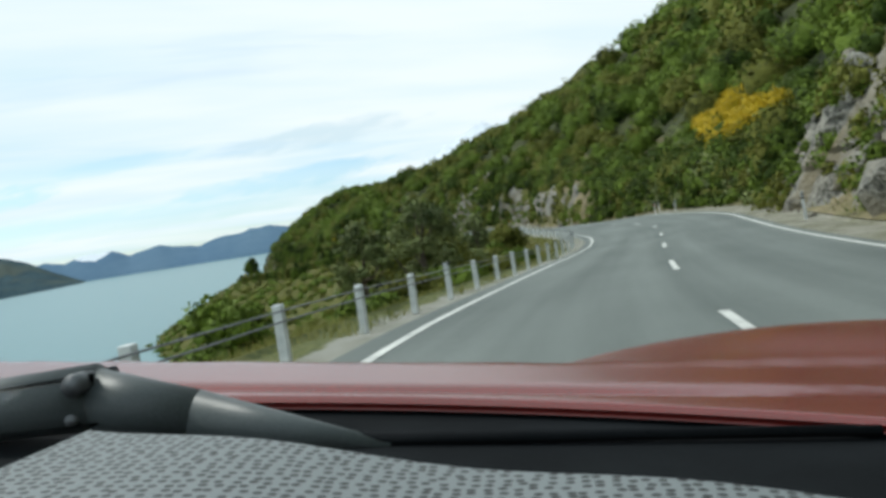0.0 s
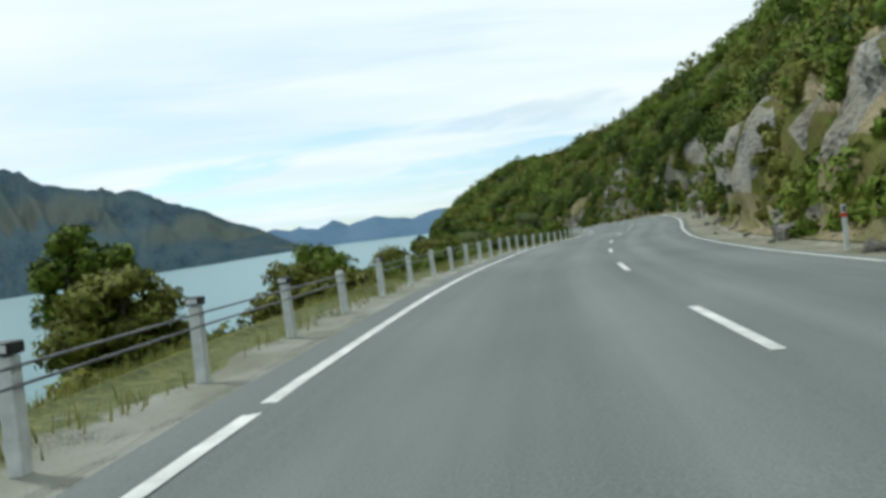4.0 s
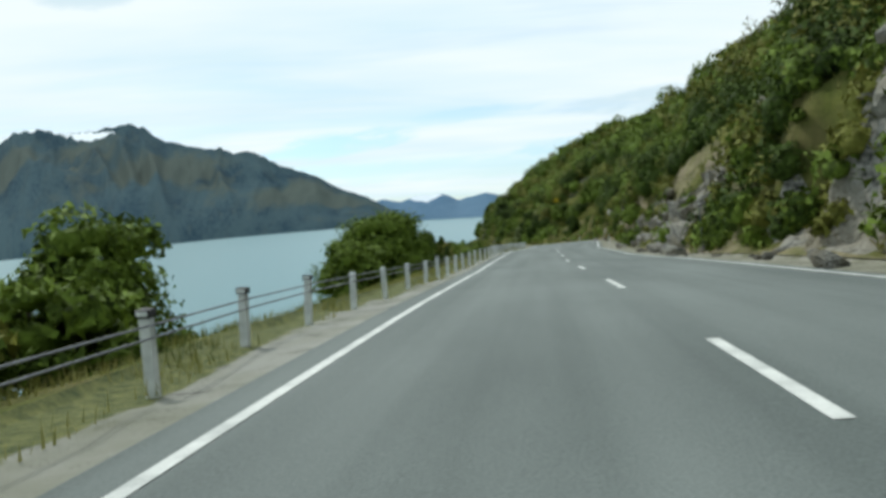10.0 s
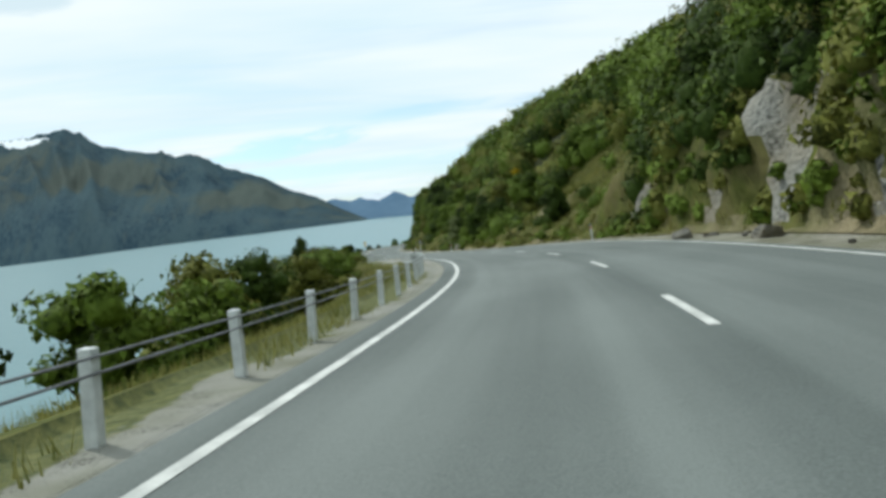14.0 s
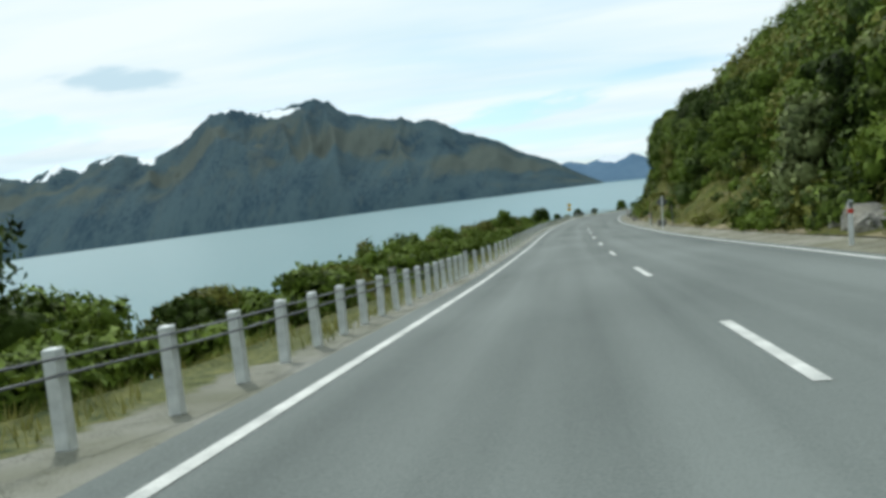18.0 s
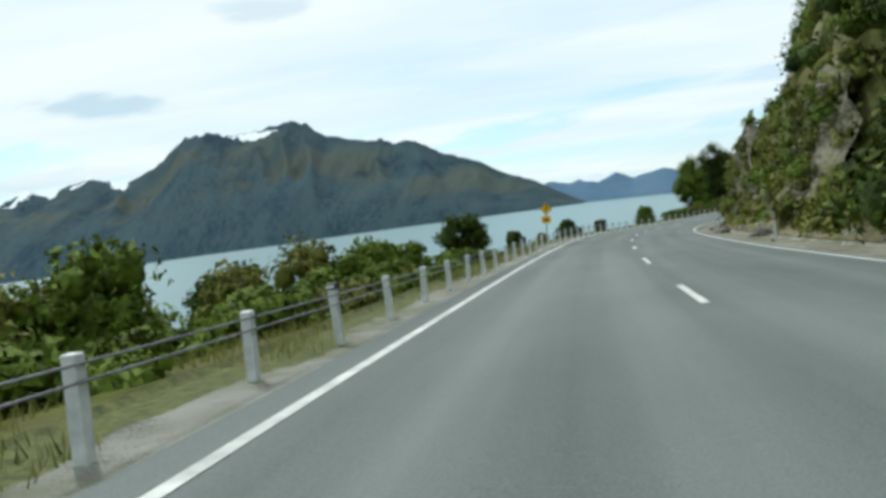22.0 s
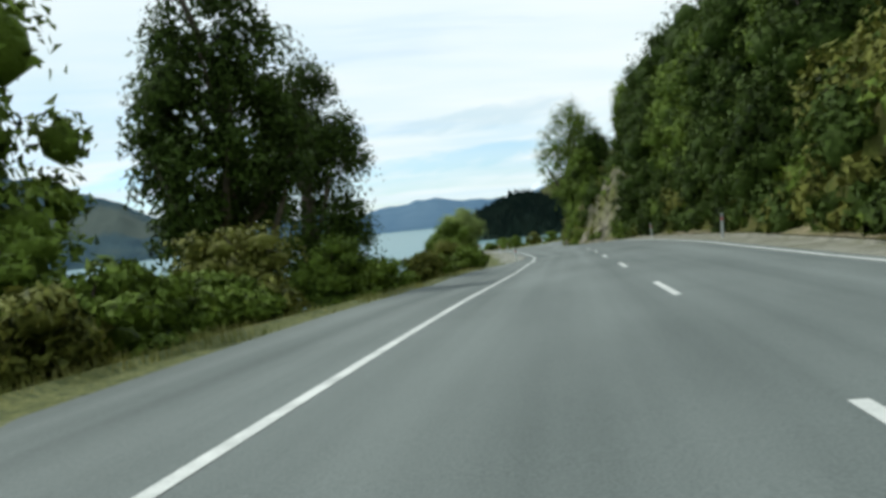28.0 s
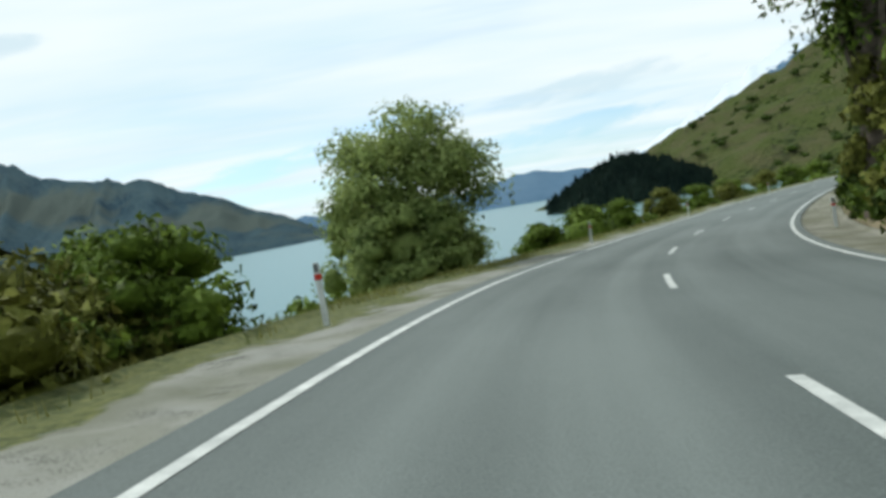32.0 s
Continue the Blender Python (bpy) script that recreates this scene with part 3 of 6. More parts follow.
def verge(sign):
    rows = []
    for s in s_verge:
        if sign < 0:
            o = np.interp(vo, [0, 1], [-LANE - 0.45, table(LEFT_EDGE, s)])
        else:
            o = np.interp(vo, [0, 1], [LANE + 0.3, RIGHT_BASE])
        p = road(s, o)
        ramp = np.clip(vo * 3, 0, 1)
        p[:, 2] += -0.05 + ramp * (0.05 * vnoise(p[:, 0] / 0.9, p[:, 1] / 0.9, 0, 4) - 0.03)
        p[0, 2] = road(s, o[0], -0.02)[2]
        p[-1, 2] = (left_height if sign < 0 else right_height)(np.array([s]), o[-1:])[0]
        rows.append(p)
    return np.array(rows)


vl = sheet("verge_left", verge(-1), VERGE)
S_, V_ = np.meshgrid(s_verge, vo, indexing="ij")
edge_in = np.interp(S_, [-40, 20, 60, 120, 250, 316, 326, 350, 362, 556, 566, 585, 605, 634, 800], [0.62, 0.62, 0.66, 0.6, 0.55, 0.6, 0.74, 0.7, 0.55, 0.55, 0.75, 0.7, 0.6, 0.55, 0.55])
turf = np.clip(0.5 + 1.6 * (V_ + 0.2 * vnoise(S_ / 3, V_ * 3, 0, 12) + 0.1 * vnoise(S_ / 0.9, V_ * 5, 0, 18) - edge_in), 0, 1)
vl.data.attributes.new("turf", "FLOAT", "POINT").data.foreach_set("value", turf.astype(np.float32).ravel())
tagged(vl, "gravel shoulder with patches of short grass", "shoulder", kind="structure")
tagged(sheet("verge_right", verge(1), [GRAVEL]), "gravel and dirt water channel below the bank", "shoulder", kind="structure")

s_hill = np.arange(-60.0, 860.0, 1.0)
o_right = RIGHT_BASE + np.concatenate([np.arange(0, 10, 0.8), np.arange(10, 40, 2.0), np.geomspace(40, 230, 22)])
o_left = -np.concatenate([np.arange(0, 8, 0.9), np.arange(8, 40, 2.0), np.arange(40, 90, 5.0)])


def slope_sheet(offs, height, edge=0.0):
    S, O = np.meshgrid(s_hill, offs, indexing="ij")
    O = O + (table(edge, S) if edge else 0.0)
    x, y = side(S, O)
    return np.stack([x, y, height(S, O)], -1)


def under_bank(s, o):
    u = o - RIGHT_BASE
    return right_height(s, o) - 1.3 * np.clip(u, 0, 1) * np.clip((8.8 - u) / 1.5, 0, 1) * ((s > -12) & (s < 701))


hill_ob = sheet("hillside", slope_sheet(o_right, under_bank), [SLOPE_SOIL, GRASS_SOIL, SCREE])
S_, O_ = np.meshgrid(s_hill[:-1], o_right[:-1] - RIGHT_BASE, indexing="ij")
wander = 2.5 * vnoise(S_ / 5, O_ / 4, 0, 71)
kind = np.zeros(S_.shape, np.int32)
kind[(O_ + wander < 3)] = 1
kind[O_ < 1.3] = 2
kind[(S_ > 312) & (S_ < 440) & (O_ + wander < 15)] = 1
kind[(O_ < 9) & (kind == 1) & (S_ < 316)] = 0
kind[(S_ > 88) & (S_ < 134) & (O_ + wander < 9)] = 2
kind[(S_ > 222) & (S_ < 266) & (O_ + wander < 5)] = 2
kind[(S_ > 330) & (S_ < 372) & (O_ + wander < 4)] = 2
hill_ob.data.polygons.foreach_set("material_index", kind.ravel())
tagged(hill_ob, "steep hillside of dark soil and grass above the road", "hillside", kind="structure")

# rough strip of the bank: broken rock, scree and turf
sb = np.arange(-12.0, 702.0, 0.45)
ub = np.concatenate([np.arange(0, 5, 0.17), np.arange(5, 9.1, 0.3)])
S, U = np.meshgrid(sb, ub, indexing="ij")
rocky_ = np.interp(S, [-12, 46, 60, 86, 94, 130, 136, 150, 222, 268, 300, 322, 330, 372, 380, 400, 430, 470, 526, 560, 600, 640, 664, 702],
                   [0.2, 0.2, 0.0, 0.1, 0.32, 0.32, 0.1, 0.1, 0.3, 0.25, 0.1, 0.0, 0.0, 0.0, 0.0, 0.0, 0.1, 0.25, 0.25, 0.1, 0.0, 0.2, 0.2, 0.1])
stone_ = vnoise(S / 3.2, U / 1.6, 0, 51) + 0.6 * vnoise(S / 1.1, U / 0.8, 0, 52)
is_rock = (stone_ > 0.75 - 1.5 * rocky_) & (rocky_ > 0.04)
grow = np.clip(U / 1.2, 0, 1) * np.clip((9.1 - U) / 1.5, 0, 1)
block = hash3(np.floor(S / 0.8 + 0.6 * U).astype(np.int64), np.floor(U / 0.35 + 0.3 * S).astype(np.int64), np.int64(2), 9)
rise_ = grow * (0.12 + 0.42 * fbm(S / 2.6, U / 1.6, 0, 5, 53) + np.where(is_rock, 0.1 + 0.35 * block, 0.08 * block))
steep = np.clip((right_height(S, RIGHT_BASE + U + 0.4) - right_height(S, RIGHT_BASE + U - 0.4)) / 0.8, 0, 3) / 3
x, y = side(S, RIGHT_BASE + U - np.clip(rise_, -0.2, 2) * 1.5 * steep)
bank_z = right_height(S, RIGHT_BASE + U) + 0.03 + rise_ * (1 - 0.6 * steep) - 0.3 * (U > 8.9)
BANK_PLACES = np.stack([x, y, bank_z], -1)
bank_ob = sheet("road_bank", BANK_PLACES, [GRASS_SOIL, SCREE, ROCK, MOSSY], None, True)
wet = vnoise(S / 9, U / 5, 0, 54)
mossy_span = (S > 400) & (S < 562) | (S > 596)
kind = np.where(is_rock, np.where(mossy_span, 3, 2), np.where((wet > 0.55 - 1.2 * rocky_) & (rocky_ > 0.15), 1, 0))
foot = np.interp(S, [-12, 46, 52, 86, 92, 134, 140, 164, 168, 222, 226, 268, 274, 316, 322, 376, 382, 434, 440, 566, 572, 702], [0.85, 0.85, 0.5, 0.5, 0.9, 0.9, 0.5, 0.5, 0.2, 0.3, 1.0, 1.0, 0.45, 0.45, 0.9, 0.9, 0.4, 0.4, 0.85, 0.85, 0.3, 0.3])
kind = np.where((U < foot + 0.3 * vnoise(S / 2.5, 0.5, 0, 58)) & (stone_ > -0.5), 1, kind)
across = S - (404.3 + (U - 3.4) * 1.9)
kind = np.where((np.abs(across) < 0.8 + 0.5 * vnoise(S / 1.5, U / 1.2, 0, 59)) & (U > 3.0), 1, kind)
kind = np.where((S > 346) & (S < 366) & (U > 5.2 + 0.8 * vnoise(S / 3, U / 2, 0, 60)) & (stone_ > -0.1), 1, kind)
bank_ob.data.polygons.foreach_set("material_index", kind[:-1, :-1].astype(np.int32).ravel())
tagged(bank_ob, "road bank of broken rock, scree and turf", "bank", kind="structure")
tagged(sheet("lake_slope", slope_sheet(o_left[::-1], left_height, LEFT_EDGE), GRASS_SOIL), "grassy slope falling from the road to the lake", "slope", kind="structure")
lake = sheet("lake", np.array([[[x, y, LAKE_Z] for y in (-5200, -600, 1400, 5400)] for x in (-5200, -800, 400, 5200)], float), WATER)
tagged(lake, "pale blue-green lake with small ripples", "lake", kind="structure")

# ---- mountains across the lake ----
RIDGE = {80: 3.0, 62: 3.6, 50: 3.0, 43: 3.6, 39.7: 3.2, 38.2: 3.0, 36.7: 3.8, 35.6: 3.4, 33.1: 4.25, 31: 3.7, 29: 4.6, 27: 6.3, 25.9: 6.65, 24.6: 6.3, 23.2: 6.2, 20.5: 6.85, 19.4: 6.7,
         17.9: 5.7, 15: 5.1, 14.3: 5.15, 13.6: 4.8, 12.1: 4.85, 10.8: 4.0, 8: 2.95, 6.3: 2.0, 4.4: 1.3, 3: 0.45, 1: -0.55, 0.2: -0.7}
SHORE = {80: 700, 45: 800, 40: 880, 30: 1150, 19: 1540, 7.6: 2500, 3: 3300, 1: 3900, 0: 4000}


def lookup(t, a):
    keys = sorted(t)
    return np.interp(a, keys, [t[k] for k in keys])


def polar(az, r, z):
    return np.stack([-np.sin(np.radians(az)) * r, 300 + np.cos(np.radians(az)) * r, z], -1)


az = np.arange(0.2, 80, 0.15)[::-1]
fr = np.concatenate([np.linspace(0, 0.7, 30), np.linspace(0.72, 1, 34)])
A, F = np.meshgrid(az, fr, indexing="ij")
top = np.tan(np.radians(lookup(RIDGE, A))) * 4300
reach = np.minimum(lookup(SHORE, A) * 1.0, 4150)
R = reach + (4300 - reach) * F
lean_ = 1.6 * vnoise(A / 7.0, 0.5, 0, 17)
ridge_ = lambda a, f, seed: 1 - np.abs(vnoise(a, f, 0, seed))
spur = 0.6 * (1 - ridge_(A / 4.2 + F * (0.9 + lean_), F * 0.8, 5)) + 0.34 * (1 - ridge_(A / 1.5 - F * (1.1 - lean_), F * 1.5, 8)) + 0.16 * (1 - ridge_(A / 0.6 + F * 1.7, F * 3.2, 2))
rise = F ** 0.92
Z = (LAKE_Z - 2) + (top - LAKE_Z) * rise * (1 - 0.5 * spur * np.clip(np.sin(np.pi * np.clip(F, 0, 1)), 0, 1)) + top * 0.02 * vnoise(A / 0.3, F * 12, 0, 31) * F
mt = polar(A, R, Z)
mount = tagged(sheet("mountain_range", mt, MOUNTAIN_HAZE), "dark mountain range across the lake, tinted blue-green for haze, with snow near the summits", "mountain", kind="structure")
lay_uv(mount, A[:, 0], F * 0)
uv_m = np.stack([A * 55 + F * 70, F * 330], -1).reshape(-1, 2)
idx = np.empty(len(mount.data.loops), np.int32); mount.data.loops.foreach_get("vertex_index", idx)
mount.data.uv_layers["along"].data.foreach_set("uv", uv_m[idx].astype(np.float32).ravel())


def snow_on(ob, amount, layer="snow"):
    ob.data.attributes.new(layer, "FLOAT", "POINT").data.foreach_set("value", np.clip(amount, 0, 1).astype(np.float32).ravel())


west = np.clip((F - 0.8) / 0.12, 0, 1) * (A > 30.5) * (0.38 + 0.5 * vnoise(A / 0.8, F * 9, 0, 13))
gully = np.clip(1 - np.abs(A - 22.6) / 2.6, 0, 1) * np.clip(1 - np.abs(F - 0.955 - 0.02 * (A - 22.4)) / 0.06, 0, 1) * 1.1
gully = np.maximum(gully, 0.5 * np.clip(1 - np.abs(A - 26.0) / 0.9, 0, 1) * (F > 0.965))
snow_on(mount, np.maximum(west, gully))
tan_ = np.clip(0.4 + 0.9 * fbm(A / 2.6 + F * 2.4, F * 3.4, 0, 4, 37), 0, 1) * np.clip((F - 0.1) / 0.4, 0, 1) * np.clip((1.0 - F) / 0.35, 0, 1)
snow_on(mount, tan_, "tussock")

FAR = {6: 0.3, 3.2: 1.1, 2.2: 0.9, 0.5: 1.3, -0.8: 1.25, -2: 0.85, -3.9: 1.2, -6.2: 0.75, -9.5: 1.3, -11.6: 1.45, -13.2: 1.2, -16: 1.0, -22: 1.2, -30: 2.0, -40: 2.5}
az = np.arange(-40, 6, 0.12)[::-1]
A, F = np.meshgrid(az, np.linspace(0, 1, 18), indexing="ij")
top = np.tan(np.radians(lookup(FAR, A))) * 4650 + 10 * vnoise(A / 0.6, 0.5, 0, 3) * F
fh = polar(A, 4350 + 300 * F, LAKE_Z - 2 + (top - LAKE_Z) * F ** 0.9)
far = tagged(sheet("far_hills", fh, FAR_HILL_HAZE), "hills at the far end of the lake, tinted blue for haze, with some snow", "hill", kind="structure")
snow_on(far, np.clip((F - 0.5) / 0.4, 0, 1) * np.clip(1 - np.abs(A - 0.5) / 2.4, 0, 1) * 0.85)

# snowy back range and nearer hills at the end of the lake
BACK = {-14: 0.2, -18: 1.6, -21: 2.8, -23.6: 4.3, -25: 5.3, -26.2: 5.6, -27.4: 6.5, -29: 6.1, -33: 6.4, -40: 4.8, -60: 5.0}
az = np.arange(-60, -14, 0.2)[::-1]
A, F = np.meshgrid(az, np.linspace(0, 1, 12), indexing="ij")
top = np.tan(np.radians(lookup(BACK, A))) * 4450 + 22 * vnoise(A / 0.5, 0.5, 0, 6) * F
back = tagged(sheet("back_range", polar(A, 3600 + 850 * F, LAKE_Z - 2 + (top - LAKE_Z) * F ** 0.9 * (1 - 0.2 * np.abs(vnoise(A / 1.1, F * 3, 0, 4)) * np.sin(np.pi * F))), FAR_HILL_HAZE),
              "mountain tinted blue for haze with a snowy top behind the hillside", "mountain", kind="structure")
snow_on(back, np.clip((F - 0.7) / 0.2, 0, 1) * 0.75)


def knoll(name, cx, cy, rx, ry, height, turn, mat, label, rough=0.1, base=LAKE_Z - 3, seed=0, power=0.9):
    """A free-standing hill as a grid with a rounded, uneven profile."""
    q = np.linspace(-1, 1, 91)
    U, V = np.meshgrid(q, q, indexing="ij")
    d = np.sqrt(U ** 2 + V ** 2)
    prof = np.clip(1 - d, 0, 1); prof = prof ** power
    z = base + height * (prof * (1 + rough * fbm(U * 4, V * 4, 0, 4, seed)) + 0.03 * fbm(U * 16, V * 16, 0, 2, seed + 3) * (prof > 0.05))
    c, s_ = math.cos(radians(turn)), math.sin(radians(turn))
    x = cx + (U * rx) * c - (V * ry) * s_
    y = cy + (U * rx) * s_ + (V * ry) * c
    return tagged(sheet(name, np.stack([x, y, z], -1), mat), label, "hill", kind="structure")


pine_hill = knoll("pine_hill", 410, 1580, 104, 190, 54, -16, PINE, "dark pine-covered hill at the lake shore", 0.1, seed=3, power=0.8)
green_hill = knoll("green_hill", 1302, 1848, 960, 960, 396, -20, TUSSOCK, "green and tan open hillside behind the road", 0.12, seed=8, power=1.2)


def spots_on(ob, count, seed, jitter, low):
    """Random places on a hill's sheet that stand clear of the lake."""
    r = np.random.default_rng(seed)
    v = np.empty(len(ob.data.vertices) * 3, np.float32); ob.data.vertices.foreach_get("co", v); v = v.reshape(-1, 3).astype(float)
    v = v[v[:, 2] > LAKE_Z + low]
    v = v[r.integers(0, len(v), count)]
    v[:, :2] += r.uniform(-jitter, jitter, (count, 2))
    return v, r


# pines on the near hill: two tapering tiers of boughs each
spot, r_ = spots_on(pine_hill, 1500, 71, 3.0, 2)
tall, wide = r_.uniform(7, 14, len(spot)), r_.uniform(2.0, 3.4, len(spot))
ring = np.stack([np.cos(np.arange(7) * 2 * np.pi / 7), np.sin(np.arange(7) * 2 * np.pi / 7), np.zeros(7)], 1)
V, T = [], []
for lo, hi, w in ((0.05, 0.68, 1.0), (0.42, 1.0, 0.62)):
    base_ = sum(len(q) for q in V)
    rim = spot[:, None] + ring * (wide * w)[:, None, None] * r_.uniform(0.7, 1.2, (len(spot), 7, 1)) + np.array([0, 0, 1.0]) * (tall * lo)[:, None, None]
    tip = spot + np.array([0, 0, 1.0]) * (tall * hi)[:, None]
    V.append(np.concatenate([rim, tip[:, None]], 1).reshape(-1, 3))
    fan = np.array([[k, (k + 1) % 7, 7] for k in range(7)])
    T.append((base_ + fan[None] + (np.arange(len(spot)) * 8)[:, None, None]).reshape(-1, 3))
tagged(new("pine_trees", mesh_from("pine_trees", np.concatenate(V), np.concatenate(T), PINE)), "dark pine trees covering the hill at the lake shore", "trees", kind="stuff")

# ---- foliage ----
def ball(level):
    bm = bmesh.new()
    bmesh.ops.create_icosphere(bm, subdivisions=level, radius=1.0)
    v = np.array([p.co[:] for p in bm.verts]); f = np.array([[q.index for q in p.verts] for p in bm.faces])
    bm.free()
    return v, f


BALL_V, BALL_F = ball(1)


def foliage(centres, radii, leaves, leaf, seed=0, core=0.7, spread=(0.7, 1.1), lumps=0.17):
    """Clumps: a lumpy core each and many small leaf sprays on and around it. Returns vertices, triangles and rounded normals."""
    r = np.random.default_rng(seed)
    n = len(centres)
    rad = np.asarray(radii, float)
    verts, tris, norms, base = [], [], [], 0
    if core:
        lump = 1 + lumps * r.standard_normal((n, len(BALL_V), 1)).clip(-1.4, 1.4)
        V = centres[:, None] + BALL_V[None] * rad[:, None] * core * lump
        T = BALL_F[None] + (np.arange(n) * len(BALL_V))[:, None, None]
        verts.append(V.reshape(-1, 3)); tris.append(T.reshape(-1, 3)); base = n * len(BALL_V)
        norms.append(np.broadcast_to(BALL_V[None], V.shape).reshape(-1, 3))
    own = np.repeat(np.arange(n), np.asarray(leaves, int))
    k = len(own)
    d = r.standard_normal((k, 3)); d /= np.linalg.norm(d, axis=1, keepdims=True)
    d[:, 2] = np.where(d[:, 2] < -0.45, -d[:, 2], d[:, 2])
    wob = 1 + 0.3 * vnoise(d[:, 0] * 2.2 + own * 1.7, d[:, 1] * 2.2, d[:, 2] * 2.2, 5)
    p = centres[own] + d * rad[own] * (wob * r.uniform(*spread, k))[:, None]
    a = r.standard_normal((k, 3)); a -= 0.6 * (a * d).sum(1, keepdims=True) * d; a /= np.linalg.norm(a, axis=1, keepdims=True)
    b = np.cross(a, d + 0.6 * r.standard_normal((k, 3))); b /= np.linalg.norm(b, axis=1, keepdims=True)
    size = (np.asarray(leaf, float)[own] if np.ndim(leaf) else np.full(k, leaf)) * r.uniform(0.55, 1.45, k)
    a, b = a * size[:, None], b * (size * 0.62)[:, None]
    Q = np.stack([p - a * 0.8 - b, p - a * 0.4 + b, p + a * 1.2], 1)
    verts.append(Q.reshape(-1, 3)); tris.append(base + np.arange(3 * k).reshape(-1, 3))
    lit = d + 0.34 * r.standard_normal((k, 3)) + (0, 0, 0.15)
    norms.append(np.repeat(lit / np.linalg.norm(lit, axis=1, keepdims=True), 3, 0))
    return np.concatenate(verts), np.concatenate(tris), np.concatenate(norms)


def scrub(name, centres, radii, leaves, leaf, mat, label, seed, core=0.7):
    v, t, nn = foliage(np.asarray(centres, float), radii, leaves, leaf, seed, core)
    return tagged(new(name, mesh_from(name, v, t, mat, None, True, nn)), label, "scrub", kind="stuff")


def scatter(n, s_range, depth, power, seed):
    r = np.random.default_rng(seed)
    return r.uniform(*s_range, n), depth[0] + (depth[1] - depth[0]) * r.random(n) ** power, r


def near_any(s, spans):
    hit = np.zeros(len(s), bool)
    for a, b in spans:
        hit |= (s > a) & (s < b)
    return hit


s, u, r_ = scatter(6400, (-20, 690), (0.3, 112), 1.65, 3)
o = RIGHT_BASE + u
c = table(CLIFF, s)
rocky = near_any(s, ROCKS) & ~near_any(s, ((430, 464),))
bare = near_any(s, ((90, 132), (314, 362), (387, 438)))
keep = np.where(rocky, u > 0.45 * c + 2.4 + 2.6 * near_any(s, ((228, 262),)), u > 0.6 + table(SHELF, s) * 0.6) & ~(bare & (u < np.where(s > 376, np.interp(s, [386, 392, 402, 408, 420, 438], [3, 5.5, 6.5, 4.0, 2.8, 3.4]), np.where(s > 300, 13, 6))) & (r_.random(len(s)) < np.where(s > 376, 0.97, np.where(s > 300, 0.93, 0.75))))
s, u, o = s[keep], u[keep], o[keep]
x, y = side(s, o)
z = right_height(s, o)
rad = r_.uniform(0.7, 2.0, len(s)) * (0.75 + 0.55 * np.clip(u / 22, 0, 1)) * (1 - 0.35 * bare[keep] * (u < 14))
rad *= np.where((u > 4) & (u < 60), 1.22, 1.0)
rad *= np.where((s > 385) & (s < 440), 1.35, 1.0)
rad *= np.where((s > 50) & (s < 98) & (u < 14), 0.55, 1.0)
R3 = np.stack([rad * r_.uniform(0.85, 1.2, len(s)), rad * r_.uniform(0.85, 1.2, len(s)), rad * r_.uniform(0.85, 1.25, len(s))], 1)
P = np.stack([x, y, z + rad * 0.5], 1)
kind = vnoise(x / 13, y / 13, z / 13, 44) + 0.45 * r_.standard_normal(len(s))
size = np.where(u < 10, 0.15, np.where(u < 26, 0.26, np.where(u < 60, 0.46, 0.8)))
count = np.clip(4.0 * rad ** 2 / size ** 2, 20, 440).astype(int)
yellow = (s > 66) & (s < 92) & (u > 4.4 + 0.42 * np.maximum(s - 71, 0)) & (u < 9.0 + 0.55 * np.maximum(s - 71, 0)) & (r_.random(len(s)) < 0.85)
for nm, sel, mat, lab in (("hillside_scrub", (kind > 0.05) & ~yellow, LEAF, "dense green native scrub covering the hillside"),
                          ("hillside_scrub_olive", (kind <= 0.05) & (kind > -0.5) & ~yellow, LEAF_OLIVE, "olive and brownish scrub on the hillside"),
                          ("hillside_scrub_dark", (kind <= -0.5) & ~yellow, LEAF_DARK, "dark green bushes on the hillside")):
    scrub(nm, P[sel], R3[sel], count[sel], size[sel], mat, lab, 11)

s, u, r_ = scatter(1500, (520, 790), (36, 215), 0.9, 23)
x, y = side(s, RIGHT_BASE + u)
z = right_height(s, RIGHT_BASE + u)
rad = r_.uniform(1.8, 3.4, len(s))
scrub("far_hillside_scrub", np.stack([x, y, z + rad * 0.3], 1), np.stack([rad * 1.3, rad * 1.3, rad], 1), np.full(len(s), 34), 1.0, LEAF_OLIVE, "scrub covering the far hillside above the bends", 24)

spot, r_ = spots_on(green_hill, 5200, 73, 9.0, 4)
spot = spot[(vnoise(spot[:, 0] / 70, spot[:, 1] / 70, 0, 74) > -0.15 + spot[:, 2] / 420) & (spot[:, 1] < 1850)]
rad = r_.uniform(2.5, 6.5, len(spot))
scrub("green_hill_scrub", spot, np.stack([rad * 1.4, rad * 1.4, rad * 0.8], 1), np.full(len(spot), 14), 2.2, LEAF_DARK, "dark scrub in patches on the open hillside", 75)

